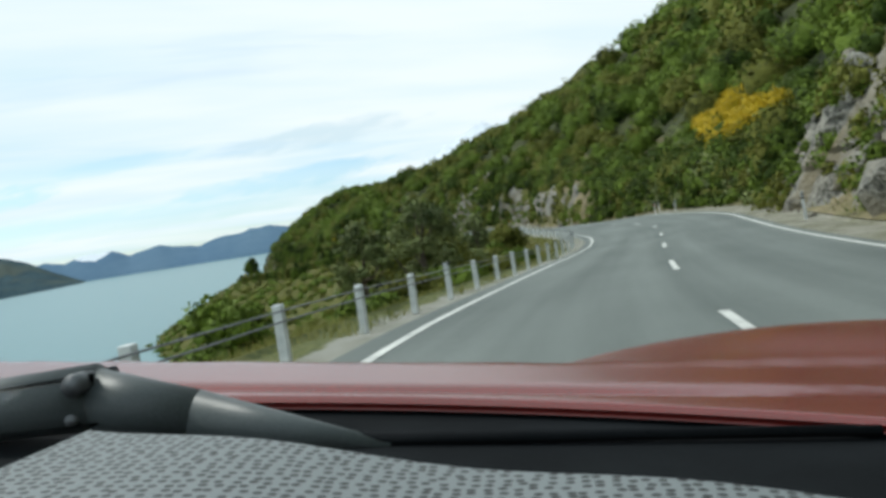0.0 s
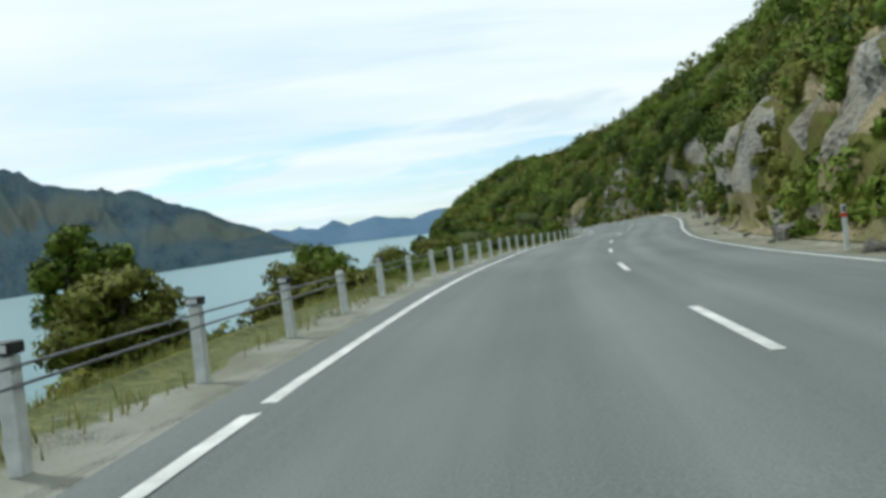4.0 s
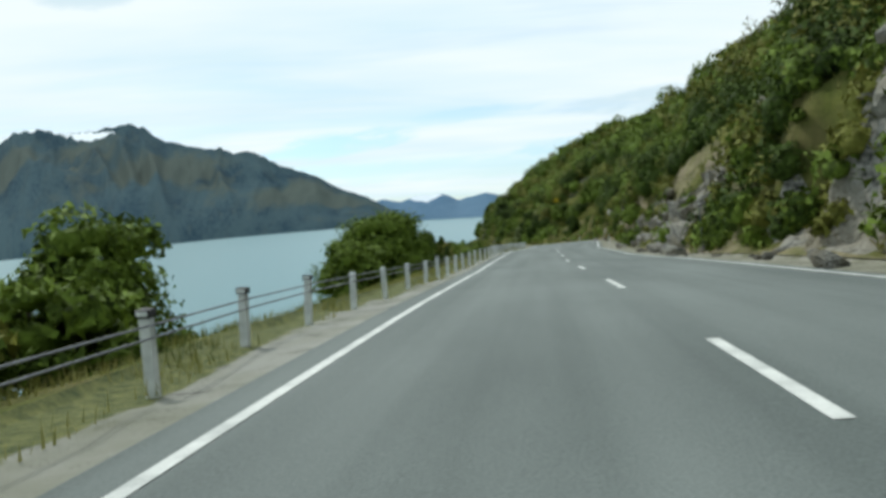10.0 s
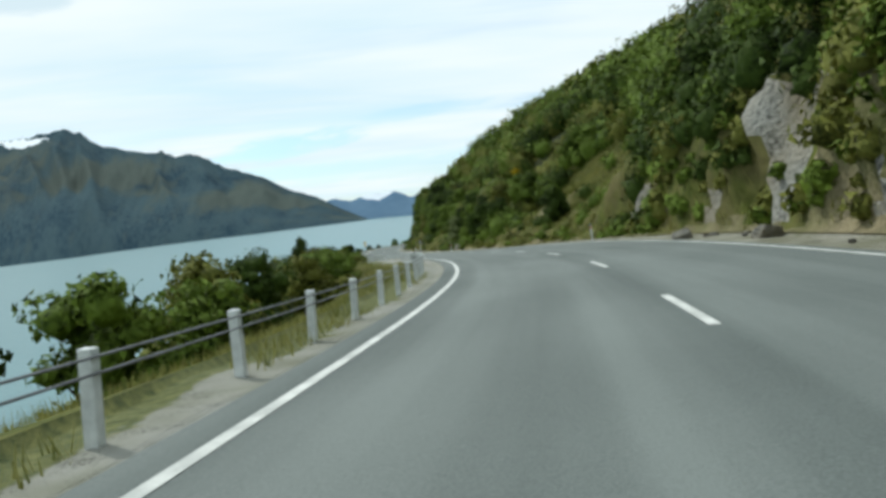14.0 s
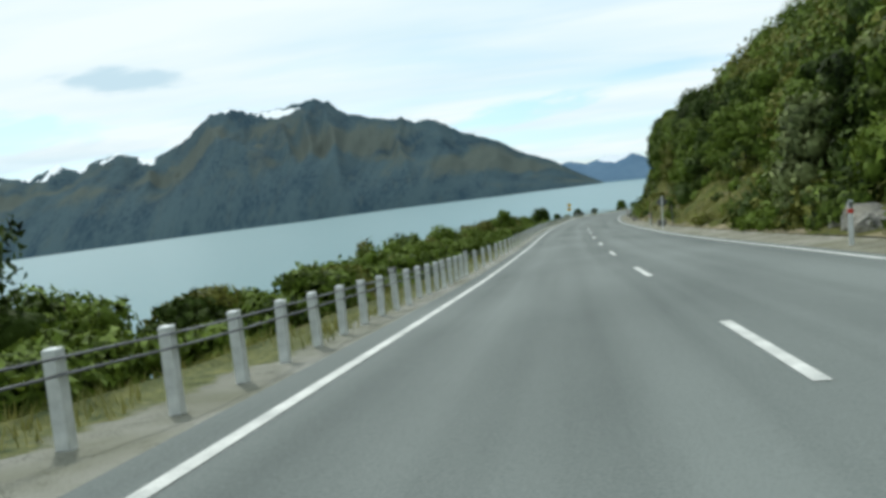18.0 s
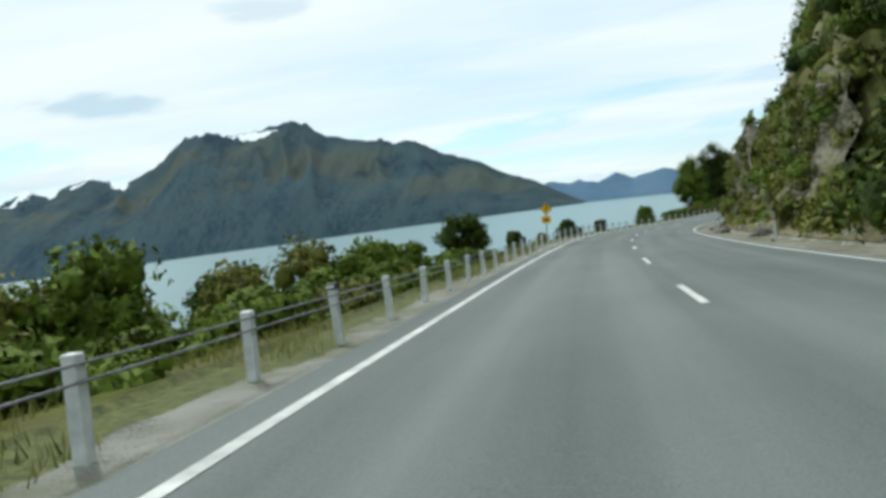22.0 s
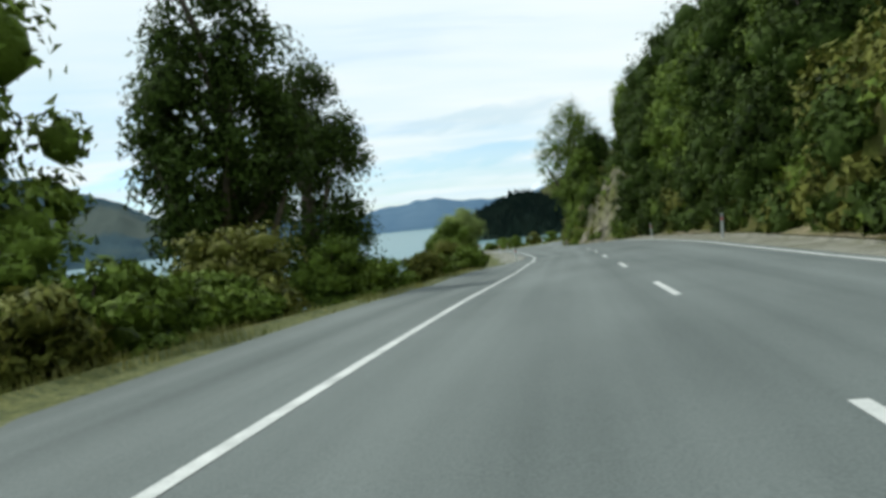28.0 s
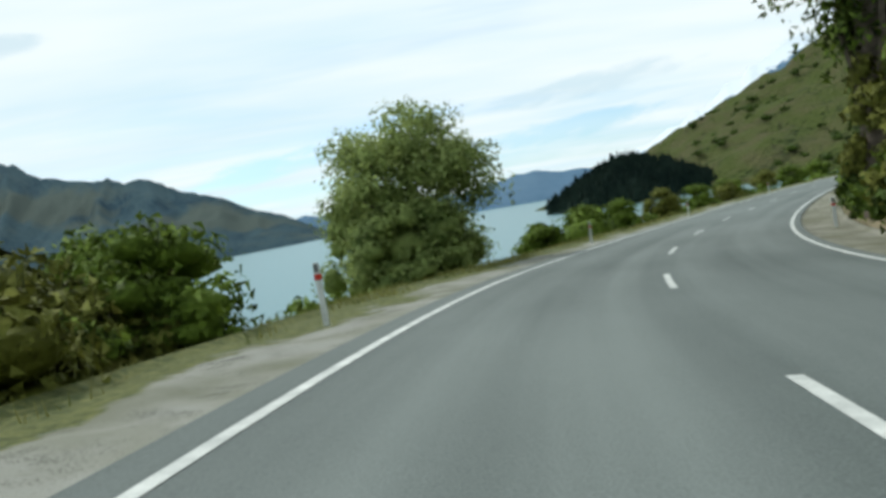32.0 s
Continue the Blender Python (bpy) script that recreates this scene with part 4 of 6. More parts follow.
# low growth on the banks and ledges
r_ = np.random.default_rng(6)
n = 7000
bi, bj = r_.integers(0, BANK_PLACES.shape[0], n), 1 + (r_.random(n) ** 1.5 * (BANK_PLACES.shape[1] - 3)).astype(int)
s, u, stony = sb[bi], ub[bj], is_rock[bi, bj]
rocky, bare = near_any(s, ROCKS) & ~near_any(s, ((430, 470),)), near_any(s, ((92, 130), (224, 264), (314, 376)))
keep = near_any(s, ((387, 438),)) & (r_.random(n) < 0.93) & (u < np.interp(s, [386, 392, 402, 408, 420, 438], [3, 5.5, 6.5, 4.0, 2.8, 3.4]))
keep = ~keep & ~(rocky & (u < 4.5 + 2.0 * near_any(s, ((228, 262),)))) & ~(bare & (r_.random(n) < np.where(s > 200, 0.8, 0.2))) & ~(stony & (r_.random(n) < 0.5)) & ((u > 0.5 + 0.5 * vnoise(s / 4, 0.5, 0, 9)))
bi, bj, s, u = bi[keep], bj[keep], s[keep], u[keep]
P = BANK_PLACES[bi, bj].copy()
rad = r_.uniform(0.22, 0.85, len(s)) * (0.55 + 0.7 * np.clip(u / 5, 0, 1))
P[:, 2] += rad * 0.35
kind = vnoise(P[:, 0] / 6, P[:, 1] / 6, 0, 4) + 0.4 * r_.standard_normal(len(s))
R3 = np.stack([rad * 1.15, rad * 1.15, rad], 1)
for nm, sel, mat, lab in (("bank_scrub", kind > 0.1, LEAF, "low green plants covering the road bank"), ("bank_scrub_olive", (kind <= 0.1) & (kind > -0.7), LEAF_OLIVE, "low olive plants covering the road bank"), ("bank_scrub_dark", kind <= -0.7, LEAF_DARK, "low dark plants covering the road bank")):
    scrub(nm, P[sel], R3[sel], np.full(sel.sum(), 80), 0.14, mat, lab, 16)

# larger bushes hanging over the banks
r_ = np.random.default_rng(46)
n = 4600
bi, bj = r_.integers(0, BANK_PLACES.shape[0], n), 3 + (r_.random(n) ** 1.4 * (BANK_PLACES.shape[1] - 9)).astype(int)
s, u = sb[bi], ub[bj]
keep = near_any(s, ((-12, 8), (46, 90), (130, 139), (168, 197), (217, 232), (256, 314), (524, 568), (582, 640), (660, 700))) & (u > 0.6 + 0.5 * near_any(s, ((260, 322), (46, 90))))
keep |= near_any(s, ((367, 388),)) & (u > 1.0) | near_any(s, ((404, 468),)) & (u > np.interp(s, [404, 408, 420, 438, 468], [6.2, 4.0, 2.8, 3.8, 4.6]))
keep |= near_any(s, ((228, 264), (90, 132))) & (u > np.where(s > 200, 5.4, 3.2)) & (r_.random(n) < 0.75)
bi, bj, s, u = bi[keep], bj[keep], s[keep], u[keep]
P = BANK_PLACES[bi, bj].copy()
rad = r_.uniform(0.5, 1.3, len(s)) * (0.72 + 0.45 * np.clip(u / 5, 0, 1))
P[:, 2] += rad * 0.3
kind = vnoise(P[:, 0] / 8, P[:, 1] / 8, P[:, 2] / 8, 14) + 0.4 * r_.standard_normal(len(s))
# pushes leaf tone darker below the tall trees: shade put into the colour
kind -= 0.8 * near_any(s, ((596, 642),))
R3 = np.stack([rad, rad, rad * r_.uniform(0.9, 1.3, len(s))], 1)
for nm, sel, mat, lab in (("bank_bushes", kind > 0.35, LEAF, "leafy green bushes hanging over the road bank"), ("bank_bushes_olive", (kind <= 0.35) & (kind > 0.1), LEAF_OLIVE, "olive bushes hanging over the road bank"), ("bank_bushes_dark", kind <= 0.1, LEAF_DARK, "dark green bushes hanging over the road bank, some darkened as shade")):
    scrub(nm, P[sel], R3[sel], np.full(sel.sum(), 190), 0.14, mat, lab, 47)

# mixed scrub above the first bend
s, u, r_ = scatter(900, (43, 96), (0.35, 15), 1.35, 87)
clear_ = ~((s > 64) & (u > 3.6 + 0.42 * np.maximum(s - 71, 0)) & (u < 9.5 + 0.55 * np.maximum(s - 71, 0)))
s, u = s[clear_], u[clear_]
x, y = side(s, RIGHT_BASE + u)
rad = r_.uniform(0.45, 1.05, len(s)) * np.clip(0.45 + u / 4, 0, 1)
P = np.stack([x, y, right_height(s, RIGHT_BASE + u) + rad * 0.4], 1)
R3 = np.stack([rad * 1.15, rad * 1.15, rad], 1)
pick = r_.random(len(s))
for nm, sel, mat, lab in (("bend_scrub", pick < 0.4, LEAF, "green scrub on the slope above the bend"), ("bend_scrub_grey", (pick >= 0.4) & (pick < 0.6), LEAF_SILVER, "grey-green twiggy scrub on the slope above the bend"), ("bend_scrub_dark", pick >= 0.6, LEAF_DARK, "dark scrub on the slope above the bend")):
    scrub(nm, P[sel], R3[sel], np.full(sel.sum(), 170), 0.13, mat, lab, 88)

# flowering gorse on the slope
s, u, r_ = scatter(330, (66, 93), (4, 19), 1.0, 12)
low_ = (u > 4.6 + 0.42 * np.maximum(s - 71, 0)) & (u < 9.0 + 0.55 * np.maximum(s - 71, 0)) & (vnoise(s / 3.4, u / 2.6, 0, 29) > -0.22) & (s < 92.5)
s, u = s[low_], u[low_]
x, y = side(s, RIGHT_BASE + u)
z = right_height(s, RIGHT_BASE + u)
rad = r_.uniform(0.6, 1.25, len(s))
scrub("gorse", np.stack([x, y, z + rad * 0.9], 1), np.stack([rad * 1.2, rad * 1.2, rad], 1), np.full(len(s), 520), 0.11, GORSE, "gorse bushes covered in bright yellow flowers", 13)

s, u = np.array([383.0, 384.0, 388.5, 389.5, 391.0]), np.array([9.2, 9.8, 8.6, 9.0, 13.0])
x, y = side(s, RIGHT_BASE + u)
rad = np.array([0.7, 0.5, 0.8, 0.6, 0.6])
scrub("gorse", np.stack([x, y, right_height(s, RIGHT_BASE + u) + 1.6], 1), np.stack([rad * 1.2, rad * 1.2, rad], 1), np.full(5, 300), 0.11, GORSE, "small gorse bushes with yellow flowers between the trees", 19)

# slope to the lake
s, u, r_ = scatter(1900, (-15, 800), (0.0, 55), 1.15, 5)
o = -8.3 - u
x, y = side(s, o)
z = left_height(s, o)
thick = np.where(near_any(s, ((-15, 20), (55, 130), (130, 190), (268, 480), (556, 800))), 1.0, 0.55)
rad = r_.uniform(0.55, 1.5, len(s)) * (0.55 + 0.95 * np.clip(u / 12, 0, 1)) * thick
R3 = np.stack([rad * r_.uniform(0.9, 1.35, len(s)), rad * r_.uniform(0.9, 1.35, len(s)), rad * r_.uniform(0.7, 1.05, len(s))], 1)
P = np.stack([x, y, z + rad * 0.4], 1)
kind = vnoise(x / 14, y / 14, 0, 61) + 0.4 * r_.standard_normal(len(s))
for nm, sel, mat, lab in (("lakeside_scrub", kind > -0.15, LEAF, "green bushes on the slope above the lake"), ("lakeside_scrub_olive", kind <= -0.15, LEAF_OLIVE, "olive bushes on the slope above the lake")):
    scrub(nm, P[sel], R3[sel], np.where(u[sel] < 8, 200, 80), np.where(u[sel] < 8, 0.13, 0.22), mat, lab, 15)

s, u, r_ = scatter(420, (694, 860), (0, 42), 1.0, 55)
o = -8.6 - u
x, y = side(s, o)
rad = r_.uniform(0.8, 1.9, len(s))
scrub("shore_scrub", np.stack([x, y, np.maximum(left_height(s, o), LAKE_Z) + rad * 0.4], 1), np.stack([rad * 1.3, rad * 1.3, rad], 1), np.full(len(s), 110), 0.2, LEAF, "green scrub between the road and the lake shore", 56)


# grass tufts along both verges
def grass(name, s, o, z, height, mat, label, seed):
    r = np.random.default_rng(seed)
    n = len(s)
    x, y = side(s, o)
    h = height * r.uniform(0.5, 1.3, n)
    t = r.uniform(0, 2 * np.pi, n)
    lean = r.uniform(0.1, 0.6, n) * h
    p = np.stack([x, y, z - 0.02], 1)
    w = np.stack([np.cos(t), np.sin(t), 0 * t], 1) * (0.006 + 0.008 * r.random(n))[:, None]
    tip = p + np.stack([np.cos(t + 1.4) * lean, np.sin(t + 1.4) * lean, h], 1)
    V = np.stack([p - w, p + w, tip], 1).reshape(-1, 3)
    T = np.arange(3 * n).reshape(-1, 3)
    return tagged(new(name, mesh_from(name, V, T, mat)), label, "grass", kind="stuff")


GRASS = surf("grass_blade", (0.05, 0.085, 0.015), (0.26, 0.25, 0.075), 0.5, 2, 0.8, 0, island=0.3, leaf=0.2)
r_ = np.random.default_rng(31)
n = 210000
s = r_.uniform(0, 730, n); o = table(LEFT_EDGE, s) + 0.95 - 3.0 * r_.random(n) ** 0.8
gap = vnoise(s / 2.2, o / 0.9, 0, 3) > 0.2 - 0.5 * np.clip(table(LEFT_EDGE, s) + 0.35 - o, 0, 2)
s, o = s[gap], o[gap]
z = np.where(o > table(LEFT_EDGE, s), road(s, np.maximum(o, table(LEFT_EDGE, s)))[:, 2] - 0.05, left_height(s, o))
grass("verge_grass", s, o, z, 0.17, GRASS, "long green and dry grass along the shoulder", 32)
n = 110000
bi, bj = r_.integers(0, BANK_PLACES.shape[0] - 1, n), r_.integers(2, BANK_PLACES.shape[1] - 1, n)
f = r_.random((n, 2))
p = BANK_PLACES[bi, bj] * (1 - f[:, :1]) + BANK_PLACES[bi + 1, bj] * f[:, :1]
p = p * (1 - f[:, 1:]) + BANK_PLACES[bi, bj - 1] * f[:, 1:]
keep = ~is_rock[bi, bj] & (ub[bj] > 0.4) & (vnoise(p[:, 0] / 1.6, p[:, 1] / 1.6, p[:, 2] / 1.6, 8) > -0.25)
p = p[keep]
n = len(p)
t_ = r_.uniform(0, 2 * np.pi, n)
h = r_.uniform(0.15, 0.42, n)
w = np.stack([np.cos(t_), np.sin(t_), 0 * t_], 1) * r_.uniform(0.012, 0.03, n)[:, None]
tip = p + np.stack([np.cos(t_ * 3) * h * 0.5, np.sin(t_ * 3) * h * 0.5, h], 1)
tagged(new("bank_grass", mesh_from("bank_grass", np.stack([p - w, p + w, tip], 1).reshape(-1, 3), np.arange(3 * n).reshape(-1, 3), GRASS)), "green and straw-coloured grass on the bank", "grass", kind="stuff")


n = 90000
s, u = r_.uniform(312, 440, n), 1.5 + 17 * r_.random(n)
x, y = side(s, RIGHT_BASE + u)
z = right_height(s, RIGHT_BASE + u)
keep = vnoise(x / 1.8, y / 1.8, 0, 38) > -0.35
p = np.stack([x, y, z - 0.05], 1)[keep]
n = len(p)
t_ = r_.uniform(0, 2 * np.pi, n)
h = r_.uniform(0.25, 0.7, n)
w = np.stack([np.cos(t_), np.sin(t_), 0 * t_], 1) * r_.uniform(0.025, 0.06, n)[:, None]
tip = p + np.stack([np.cos(t_ * 3) * h * 0.5, np.sin(t_ * 3) * h * 0.5, h], 1)
tagged(new("slope_grass", mesh_from("slope_grass", np.stack([p - w, p + w, tip], 1).reshape(-1, 3), np.arange(3 * n).reshape(-1, 3), GRASS)), "long green and straw-coloured grass on the open slope", "grass", kind="stuff")


# ---- rock faces beside the road ----
BLOCKS = {ROCK: [], MOSSY: []}
for k in range(7):
    rr = random.Random(50 + k)
    bm = bmesh.new()
    for q in range(16):
        d = Vector((rr.uniform(-1, 1), rr.uniform(-1, 1), rr.uniform(-1, 1)))
        bm.verts.new(Vector([math.copysign(min(abs(v) * 1.5, 0.8 + 0.2 * rr.random()), v) for v in d]))
    hull = bmesh.ops.convex_hull(bm, input=bm.verts)
    bmesh.ops.delete(bm, geom=[v for v in bm.verts if not v.link_faces], context="VERTS")
    for mat_ in (ROCK, MOSSY):
        me = bpy.data.meshes.new("rock_block"); bm.to_mesh(me); me.materials.append(mat_)
        BLOCKS[mat_].append(me)
    bm.free()


def rock_face(s0, s1, height, lean, seed, mat=None, tufts=24, blocks=None):
    """A blocky schist face: a grid whose cells step in and out, with ragged top and ends."""
    ss = np.arange(s0, s1, 0.33)
    rows = int(height / 0.3) + 2
    v = np.linspace(0, 1, rows)
    S, V = np.meshgrid(ss, v, indexing="ij")
    end = np.clip(np.minimum(S - s0, s1 - S) / 3.5, 0.05, 1)
    crest = height * (0.72 + 0.3 * vnoise(S / 4.5, 0.3, 0, seed) + 0.07 * vnoise(S / 1.6, 0.6, 0, seed + 1)) * end ** 0.6
    Zr = V * crest
    row = np.floor(Zr / 0.85 + 0.35 * vnoise(S / 3, Zr / 2, 0, seed + 2))
    col = np.floor(S / 1.25 + 0.5 * hash3(row.astype(np.int64), np.int64(3), np.int64(1), seed) + 0.4 * Zr)
    step = hash3(row.astype(np.int64), col.astype(np.int64), np.int64(0), seed + 4)
    fluted = np.abs(vnoise(S / 1.9 + 0.15 * Zr, Zr / 7, 0, seed + 6))
    out = 0.5 * step + 0.85 * fluted + 0.8 * vnoise(S / 6, Zr / 5, 0, seed + 5) + 0.12 * vnoise(S / 0.5, Zr / 0.4, 0, seed + 7)
    O = RIGHT_BASE + table(SHELF, S) * 0.5 + 0.75 + lean * Zr - 0.75 * out + (1 - end) * 1.6
    x, y = side(S, O)
    z = at(S, CZ) + at(S, BK) * 5 - 0.25 + Zr
    ob = sheet("rock_face", np.stack([x, y, z], -1)[:, ::-1], mat or ROCK, None, False)
    r = np.random.default_rng(seed)
    for k in range(blocks if blocks is not None else int((s1 - s0) * 1.1)):
        a, b_ = int(r.integers(4, S.shape[0] - 4)), int(r.integers(1, rows - 2))
        blk = new("rock_block", r.choice(BLOCKS[mat or ROCK])); blk.parent = ob
        w = r.uniform(0.16, 0.45) * (1.7 if r.random() < 0.15 else 1)
        blk.matrix_basis = pose(float(x[a, b_]), float(y[a, b_]), float(z[a, b_]), r.uniform(-14, 14), -20 + r.uniform(-14, 14), math.degrees(at(ss[a], HD)) + r.uniform(-25, 25)) @ Matrix.Diagonal((w * 0.75, w * r.uniform(0.9, 2.2), w * r.uniform(0.5, 1.5), 1))
    i, j = r.integers(2, S.shape[0] - 2, tufts), (r.random(tufts) ** 0.8 * (rows - 2)).astype(int)
    rad = r.uniform(0.25, 0.9, tufts)
    P = np.stack([x[i, j], y[i, j], z[i, j] + 0.1], 1)
    for k, m_ in enumerate((LEAF, LEAF_OLIVE)):
        scrub("ledge_plants", P[k::2], np.stack([rad, rad, rad * 0.9], 1)[k::2], np.full(len(P[k::2]), 110), 0.12, m_, "small green plants growing on the rock ledges", seed + k, 0.5)
    return tagged(ob, "grey layered schist rock face cut beside the road", "rock face", "rock faces")


rock_face(8, 45, 7.5, 0.42, 2, None, 90)
rock_face(96, 116, 4.2, 0.62, 82, None, 70, 40)
rock_face(118, 131, 3.6, 0.66, 92, None, 50, 26)
rock_face(138, 168, 4.6, 0.27, 12)
rock_face(196, 217, 11.5, 0.36, 22, None, 130)
rock_face(227, 263, 6.0, 0.62, 32, None, 24, 120)
rock_face(446, 470, 3.4, 0.62, 142, MOSSY, 120, 20)
rock_face(468, 492, 8.5, 0.42, 42, MOSSY, 110)
rock_face(493, 526, 10.5, 0.2, 52, MOSSY, 60, 60)
rock_face(531, 562, 7.0, 0.4, 112, MOSSY, 110, 26)
rock_face(567, 583, 5.0, 0.35, 62, None, 30)
rock_face(638, 662, 10.5, 0.46, 72, MOSSY, 14)

# fallen stones below the banks
STONES = []
for k in range(6):
    bm = bmesh.new(); bmesh.ops.create_icosphere(bm, subdivisions=2, radius=1.0)
    rr = random.Random(k)
    for p in bm.verts:
        d = Vector((math.copysign(abs(p.co.x) ** 0.6, p.co.x), math.copysign(abs(p.co.y) ** 0.6, p.co.y), math.copysign(abs(p.co.z) ** 0.6, p.co.z) * 0.6))
        p.co = d * (1 + 0.18 * noise.noise(p.co * 2.1 + Vector((k * 7, 0, 0))))
    me = bpy.data.meshes.new("stone"); bm.to_mesh(me); bm.free(); me.materials.append(ROCK)
    STONES.append(me)
for a, b, count_ in ((8, 46, 26), (95, 130, 22), (140, 163, 12), (194, 222, 30), (224, 266, 50), (438, 520, 40), (636, 662, 24), (284, 310, 8)):
    for k in range(count_):
        sp, op = random.uniform(a, b), RIGHT_BASE + random.uniform(-0.9, 1.0)
        st = new("stone", random.choice(STONES))
        w = random.uniform(0.06, 0.2) * random.choice((1, 1, 1, 2.2))
        x, y = side(sp, op)
        zz = float(right_height(np.array([sp]), np.array([op]))[0]) if op > RIGHT_BASE else road(sp, op)[2] - 0.05
        st.matrix_basis = pose(float(x), float(y), float(zz) + w * 0.15, random.uniform(-20, 20), random.uniform(-20, 20), random.uniform(0, 360)) @ Matrix.Scale(w, 4)
        tagged(st, "fallen grey stone lying below the bank", "stone", "stones below the bank")


# ---- trees ----
def tree(name, s, o, top, width, base=None, leaf=0.13, count=4000, mat=LEAF, label="", category="tree", clumps=16, open_=0.0, lean=0.0, seed=0, stem=0.3, trunk=True):
    """A tree or tall bush: tapered trunk, limbs, and a crown of clumps with gaps. top: height over the road."""
    r = np.random.default_rng(seed)
    clumps = int(clumps * 2.0)
    x, y = (float(q) for q in side(s, o))
    g = float((left_height if o < 0 else right_height)(np.array([float(s)]), np.array([float(o)]))[0])
    zt = float(at(s, CZ)) + top
    h = zt - g
    root = tagged(new(name), label, category, "lakeside trees" if o < 0 else "hillside trees")
    root.matrix_basis = pose(x, y, g, 0, 0, r.uniform(0, 360))
    # clump centres inside an egg
    cs = []
    dome = stem <= 0.12
    while dome and len(cs) < clumps:
        f, q, g_ = r.random() ** 0.9, r.uniform(0, 6.2832), 0.35 + 0.65 * r.random() ** 0.6
        w_ = width * 0.74 * g_ * math.sqrt(max(0.0, 1 - (0.95 * f) ** 2.4))
        cs.append((math.cos(q) * w_ + lean * f, math.sin(q) * w_, (0.06 + 0.8 * f) * h))
    while len(cs) < clumps:
        d = r.uniform(-1, 1, 3)
        if d @ d < 1 and d @ d > 0.12:
            zc = (stem + (1 - stem) * (0.5 + 0.42 * d[2])) * h
            taper = 1.0 - 0.45 * max(d[2], 0) ** 1.5 - 0.25 * max(-d[2], 0)
            cs.append((d[0] * width * 0.72 * taper + lean * zc / h, d[1] * width * 0.72 * taper, zc))
    cs = np.array(cs)
    rc = width * (r.uniform(0.2, 0.4, clumps) if dome else r.uniform(0.17, 0.36, clumps)) * (1 - 0.15 * open_)
    R3 = np.stack([rc, rc, rc * r.uniform(0.75, 1.1, clumps) * min(1.3, max(0.7, h / (2.2 * width)))], 1)
    share = np.maximum(12, count * 1.15 * rc ** 2 / (rc ** 2).sum())
    if dome and open_ <= 0.5:
        for f, w_ in ((0.24, 0.8), (0.5, 0.62)):
            cs, R3, share = np.concatenate([cs, [[lean * f, 0, f * h]]]), np.concatenate([R3, [[width * w_, width * w_, 0.3 * h]]]), np.append(share, 60)
    v, t, nn = foliage(cs, R3, share, leaf * 0.68, seed, 0.0 if open_ > 0.5 else 0.62, (0.3 if open_ > 0.5 else 0.7, 1.1))
    crown = new("crown", mesh_from("crown", v, t, mat, None, True, nn)); crown.parent = root
    bm = bmesh.new()
    r0 = 0.035 * h + 0.03
    bends = [Vector((0, 0, -0.3))]
    for k in range(1, 6):
        f = k / 5
        bends.append(Vector((lean * f * 0.8 + r.normal() * 0.05 * h * f * 0.6, r.normal() * 0.05 * h * f * 0.6, 0.86 * h * f)))
    for k in range(5):
        tube(bm, bends[k], bends[k + 1], r0 * (1 - 0.17 * k), r0 * (1 - 0.17 * (k + 1)), 8)
    part("trunk", bm, BARK, root)
    for k in range(4 if category == "bush" else min(clumps, 12)):
        f = int(np.clip(cs[k, 2] / (0.86 * h) * 5 - 0.8, 1, 4))
        bm = bmesh.new()
        a, b = bends[f], Vector(cs[k])
        mid = a.lerp(b, 0.5) + Vector((0, 0, -0.04 * h))
        tube(bm, a, mid, r0 * 0.42, r0 * 0.28, 4); tube(bm, mid, b, r0 * 0.28, r0 * 0.1, 4)
        part("limb", bm, BARK, root)
    return root


B = "rounded green bush beside the guard fence"
tree("tree", 31.5, -9.0, 3.4, 1.9, leaf=0.1, count=7000, mat=LEAF_SILVER, label="twiggy silver-green tree behind the guard fence", open_=0.9, seed=1, clumps=26, stem=0.04)
for k, (sp, op, tp, wd) in enumerate(((35, -10.5, 2.0, 1.9), (44, -9.6, 0.4, 1.7), (50, -9.2, 0.2, 1.6), (56, -9.4, 0.3, 1.5), (47, -12, 0.2, 2.0), (69, -9.2, 1.1, 1.7), (103, -9.4, 0.8, 1.6), (108, -10, 1.1, 1.8), (124, -9.6, 1.0, 1.9), (134, -9.6, 1.1, 1.9), (142, -9.6, 1.0, 1.8))):
    tree("bush", sp, op, tp, wd, label="mixed olive-green bush on the lake side", category="bush", mat=(LEAF_OLIVE, LEAF_SILVER, LEAF_OLIVE, LEAF)[k % 4], seed=520 + k, stem=0.04, count=3000)
tree("bush", 27.5, -10.0, 2.2, 1.6, leaf=0.12, count=2400, mat=LEAF_SILVER, label="sparse grey-green bush behind the guard fence", category="bush", open_=0.9, seed=2)
tree("bush", 39.5, -10.5, 2.1, 2.0, label="olive bush with twiggy top behind the guard fence", category="bush", mat=LEAF_OLIVE, seed=200, stem=0.1)
tree("bush", 61.5, -8.6, 1.6, 1.7, label="dark olive bush with twiggy top on the bend", category="bush", mat=LEAF_OLIVE, seed=3, stem=0.1)
tree("bush", 65.5, -10.8, 2.6, 2.2, label="dark olive bush with twiggy top on the bend", category="bush", mat=LEAF_SILVER, seed=4, stem=0.15, open_=0.8, count=6000)
tree("tree", 95.9, -11.8, 2.8, 1.3, label="narrow green tree standing above the lake slope", seed=5, stem=0.15)
tree("bush", 94.5, -9.8, 1.2, 1.6, label=B, category="bush", mat=LEAF_OLIVE, seed=6, stem=0.1)
